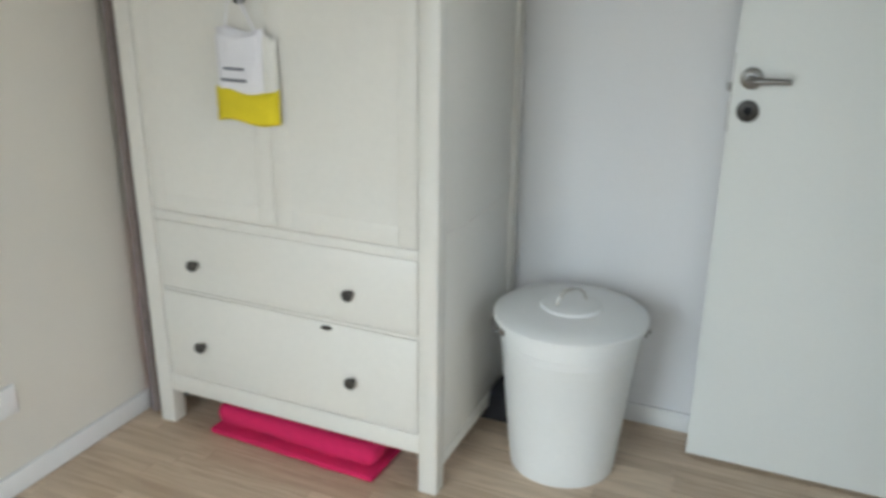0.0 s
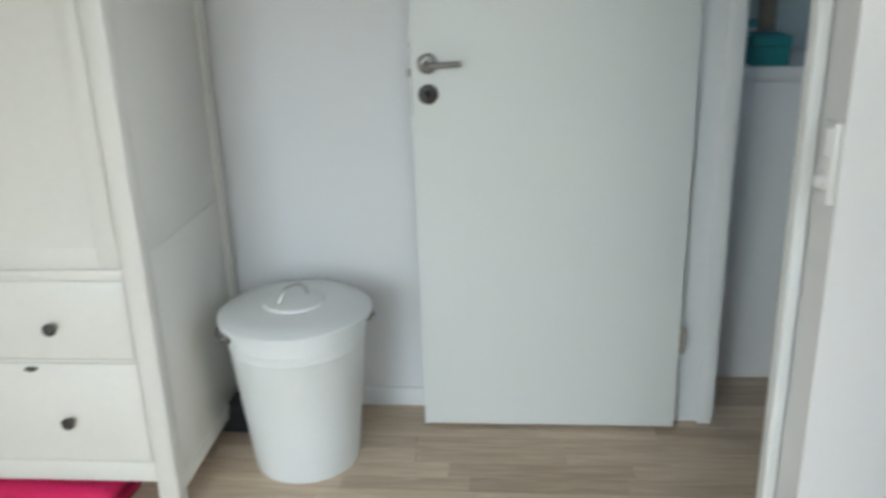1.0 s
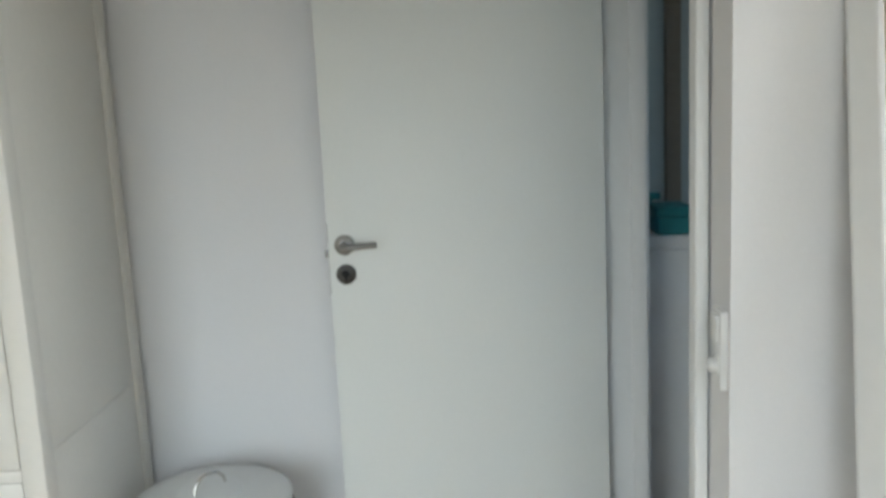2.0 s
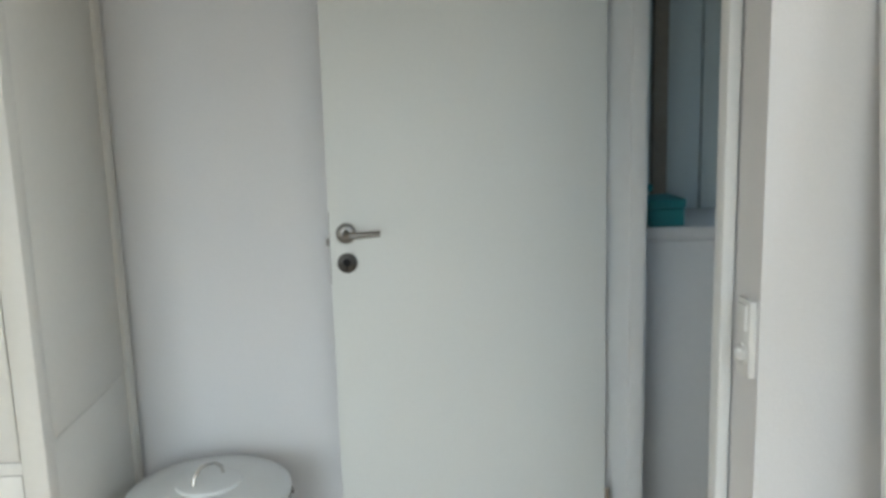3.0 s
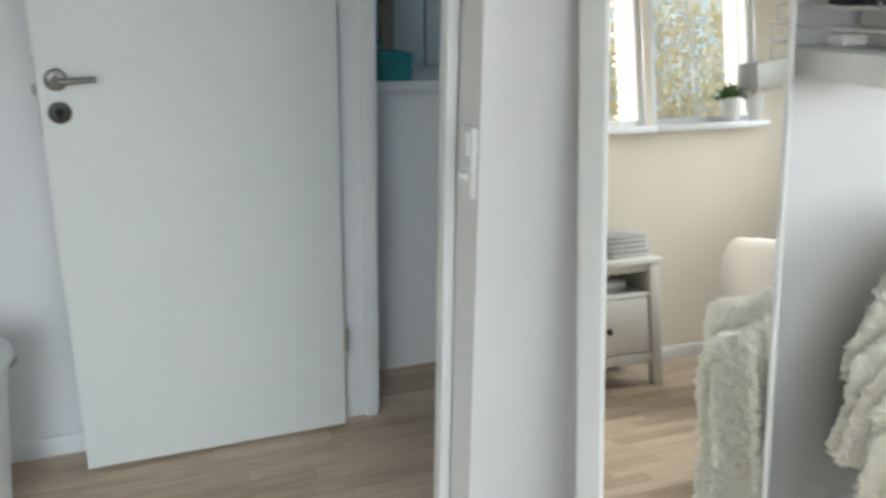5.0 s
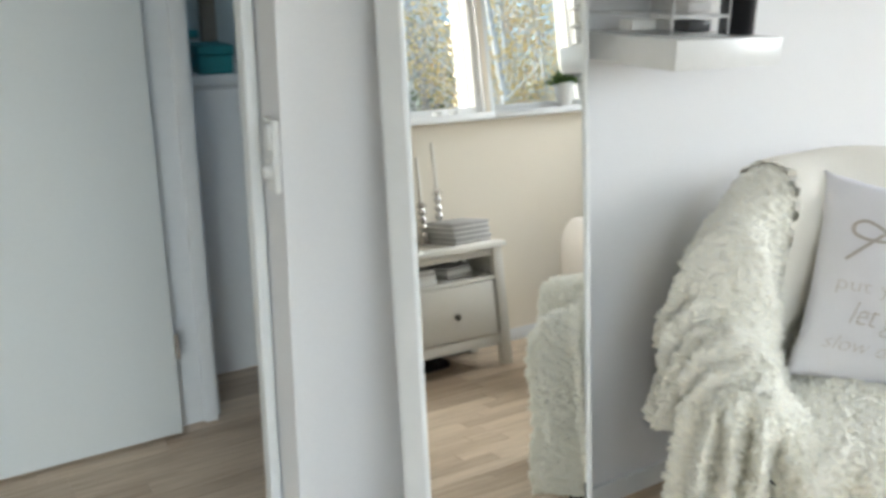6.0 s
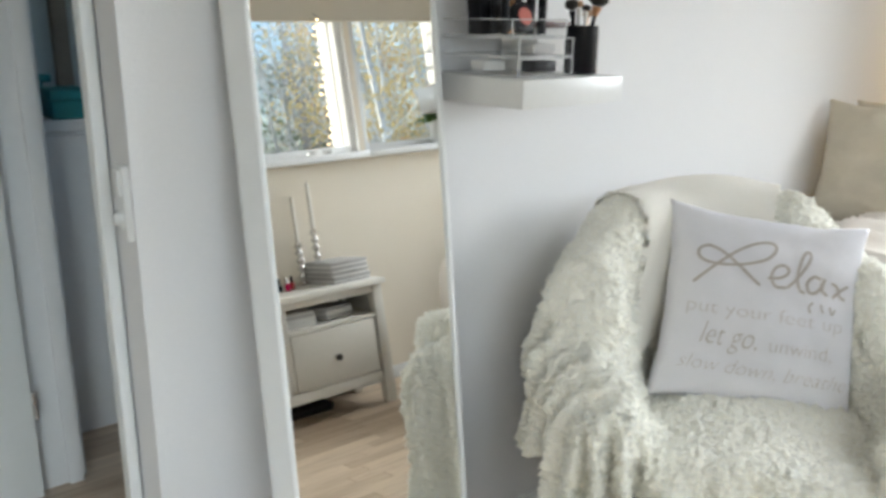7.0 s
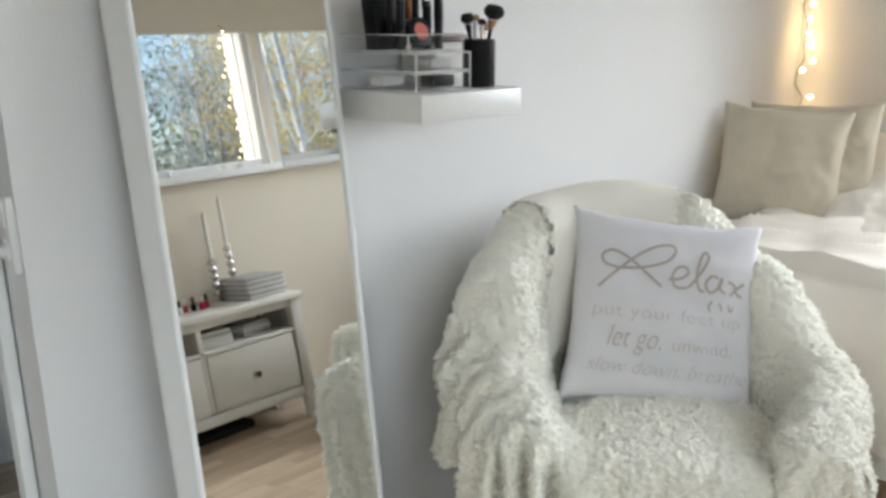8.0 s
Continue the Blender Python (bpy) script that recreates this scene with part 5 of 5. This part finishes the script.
for k in range(7):
    m = (REDPAPER, PINK, PAPER, REDPAPER, DARK, PINK, REDPAPER)[k]
    np_ = thing("nail_polish", (1.80 + 0.034 * k, -0.87 + 0.012 * (k % 3), H + 0.0005), "small bottle of coloured nail polish on the bench", "nail polish", group="nail polishes in a row")
    bm = bmesh.new()
    lathe(bm, [(0, 0), (0.011, 0), (0.012, 0.004), (0.012, 0.026), (0.006, 0.032), (0, 0.032)], 16)
    part("flask", bm, m, np_)
    bm = bmesh.new()
    lathe(bm, [(0, 0.0325), (0.007, 0.0325), (0.006, 0.06), (0, 0.06)], 14)
    part("cap", bm, PAPER if k % 2 else DARK, np_)
sl = thing("flat_bag", (1.93, -0.90, 0.0), "dark flat bag lying under the bench", "bag")
bm = bmesh.new()
box(bm, -0.2, -0.08, 0.001, 0.16, 0.10, 0.04, 0.012, 3)
part("body", bm, BLACKFAB_GAPSHADE, sl)

# things on the window sill
SY = SOUTH + 0.018
pot = thing("potted_plant", (3.03, SY, SILL + 0.0045), "small green plant in a white tapered pot on the sill", "plant")
bm = bmesh.new()
lathe(bm, [(0, 0), (0.034, 0), (0.036, 0.003), (0.05, 0.105), (0.053, 0.107), (0.053, 0.118), (0.047, 0.118), (0.046, 0.10), (0, 0.10)], 28)
part("pot", bm, TIN, pot)
vs, fs = [], []
rl = random.Random(2)
for k in range(900):
    a, r = rl.uniform(0, 6.28), abs(rl.gauss(0, 0.035))
    c = Vector((r * math.cos(a) * 1.3, r * math.sin(a), 0.115 + abs(rl.gauss(0, 0.03)) * (1 - r * 5 if r < 0.15 else 0)))
    u = Vector((rl.uniform(-1, 1), rl.uniform(-1, 1), rl.uniform(0, 1))).normalized()
    w = u.orthogonal().normalized()
    n0 = len(vs)
    vs += [c - u * 0.009, c + w * 0.005, c + u * 0.009, c - w * 0.005]
    fs.append((n0, n0 + 1, n0 + 2, n0 + 3))
me = bpy.data.meshes.new("foliage")
me.from_pydata(vs, [], fs)
me.materials.append(LEAFGREEN)
ob = new("foliage", me)
ob.parent = pot
lamp = thing("table_lamp", (3.165, SY + 0.012, SILL + 0.0045), "small table lamp with a grey shade on the window sill", "lamp")
bm = bmesh.new()
lathe(bm, [(0, 0), (0.030, 0), (0.032, 0.003), (0.046, 0.125), (0.046, 0.130), (0, 0.130)], 28)
part("base", bm, TIN, lamp, "white tapered ceramic base")
bm = bmesh.new()
lathe(bm, [(0, 0.1305), (0.007, 0.1305), (0.007, 0.160), (0, 0.160)], 14)
part("socket", bm, FERRULE, lamp)
bm = bmesh.new()
lathe(bm, [(0.083, 0.150), (0.085, 0.150), (0.074, 0.285), (0.072, 0.285), (0.083, 0.150)], 40)
part("shade", bm, SHADE, lamp, "grey fabric shade")
bm = bmesh.new()
for k in range(3):
    tube(bm, [(0, 0, 0.160), (0.0825 * math.cos(k * 2.094), 0.0825 * math.sin(k * 2.094), 0.160)], 0.0015, 6)
part("spider", bm, STEEL, lamp)
for x in (2.27, 2.36):
    tl = thing("tealight_holder", (x, SY + 0.01, SILL + 0.0045), "small white tealight holder on the sill", "tealight")
    bm = bmesh.new()
    lathe(bm, [(0, 0), (0.028, 0), (0.033, 0.022), (0.029, 0.022), (0.026, 0.008), (0, 0.008)], 22)
    part("dish", bm, TIN, tl)
lt = thing("window_stay", (2.03, SOUTH, SILL + 0.0045), "white window stay handle on the bottom of the frame", "handle")
boxpart("mount", (-0.012, -0.0245, 0, 0.012, -0.004, 0.035), TRIM, lt, 0.004)
bm = bmesh.new()
tube(bm, [(0, -0.004, 0.022), (0, 0.012, 0.026), (-0.012, 0.02, 0.03), (-0.05, 0.022, 0.032), (-0.095, 0.022, 0.03)], 0.007, 10)
part("lever", bm, TRIM, lt)

# ---- floor strips ----
SW = 0.066
lengths = (0.34, 0.42, 0.5, 0.58)
strip_mesh = {}
for ln in lengths:
    bm = bmesh.new()
    box(bm, 0, 0, -0.007, ln - 0.0012, SW - 0.0010, 0.0, 0.0008, 1)
    bmesh.ops.recalc_face_normals(bm, faces=bm.faces)
    me = bpy.data.meshes.new("strip")
    bm.to_mesh(me)
    bm.free()
    me.materials.append(OAK)
    strip_mesh[ln] = me
rs = random.Random(21)
rest_v, rest_f, made = [], [], 0
y, row = SOUTH, 0
while y < 3.0:
    x = LEFT - rs.uniform(0, 0.5)
    while x < RIGHT:
        ln = rs.choice(lengths)
        near = (-1.5 < x < 0.85 and 1.45 < y < 2.34) or (0.6 < x < 1.15 and 1.5 < y < 2.5) or (0.95 < x < 2.3 and -0.55 < y < 0.3)
        if near and made < 300:
            ob = new("strip", strip_mesh[ln])
            ob.parent = floor
            ob.location = (x, y, 0)
            made += 1
        else:
            n0 = len(rest_v)
            lo, hi = (LEFT, RIGHT) if y < MIRW else (LEFT, 2.4) if y < BACK else (DOORW, 2.4)
            c, a, b = max(x, lo), min(x + ln - 0.0012, hi), y + SW - 0.001
            if a - c < 0.002:
                x += ln
                continue
            rest_v += [(c, y, 0), (a, y, 0), (a, b, 0), (c, b, 0), (c, y, -0.006), (a, y, -0.006), (a, b, -0.006), (c, b, -0.006)]
            rest_f += [tuple(n0 + i for i in q) for q in ((0, 1, 2, 3), (0, 4, 5, 1), (1, 5, 6, 2), (2, 6, 7, 3), (3, 7, 4, 0))]
        x += ln
    y += SW
me = bpy.data.meshes.new("far_strips")
me.from_pydata(rest_v, [], rest_f)
me.materials.append(OAK)
ob = new("far_strips", me)
ob.parent = floor
tagged(ob, "pale oak floor strips", kind="stuff")
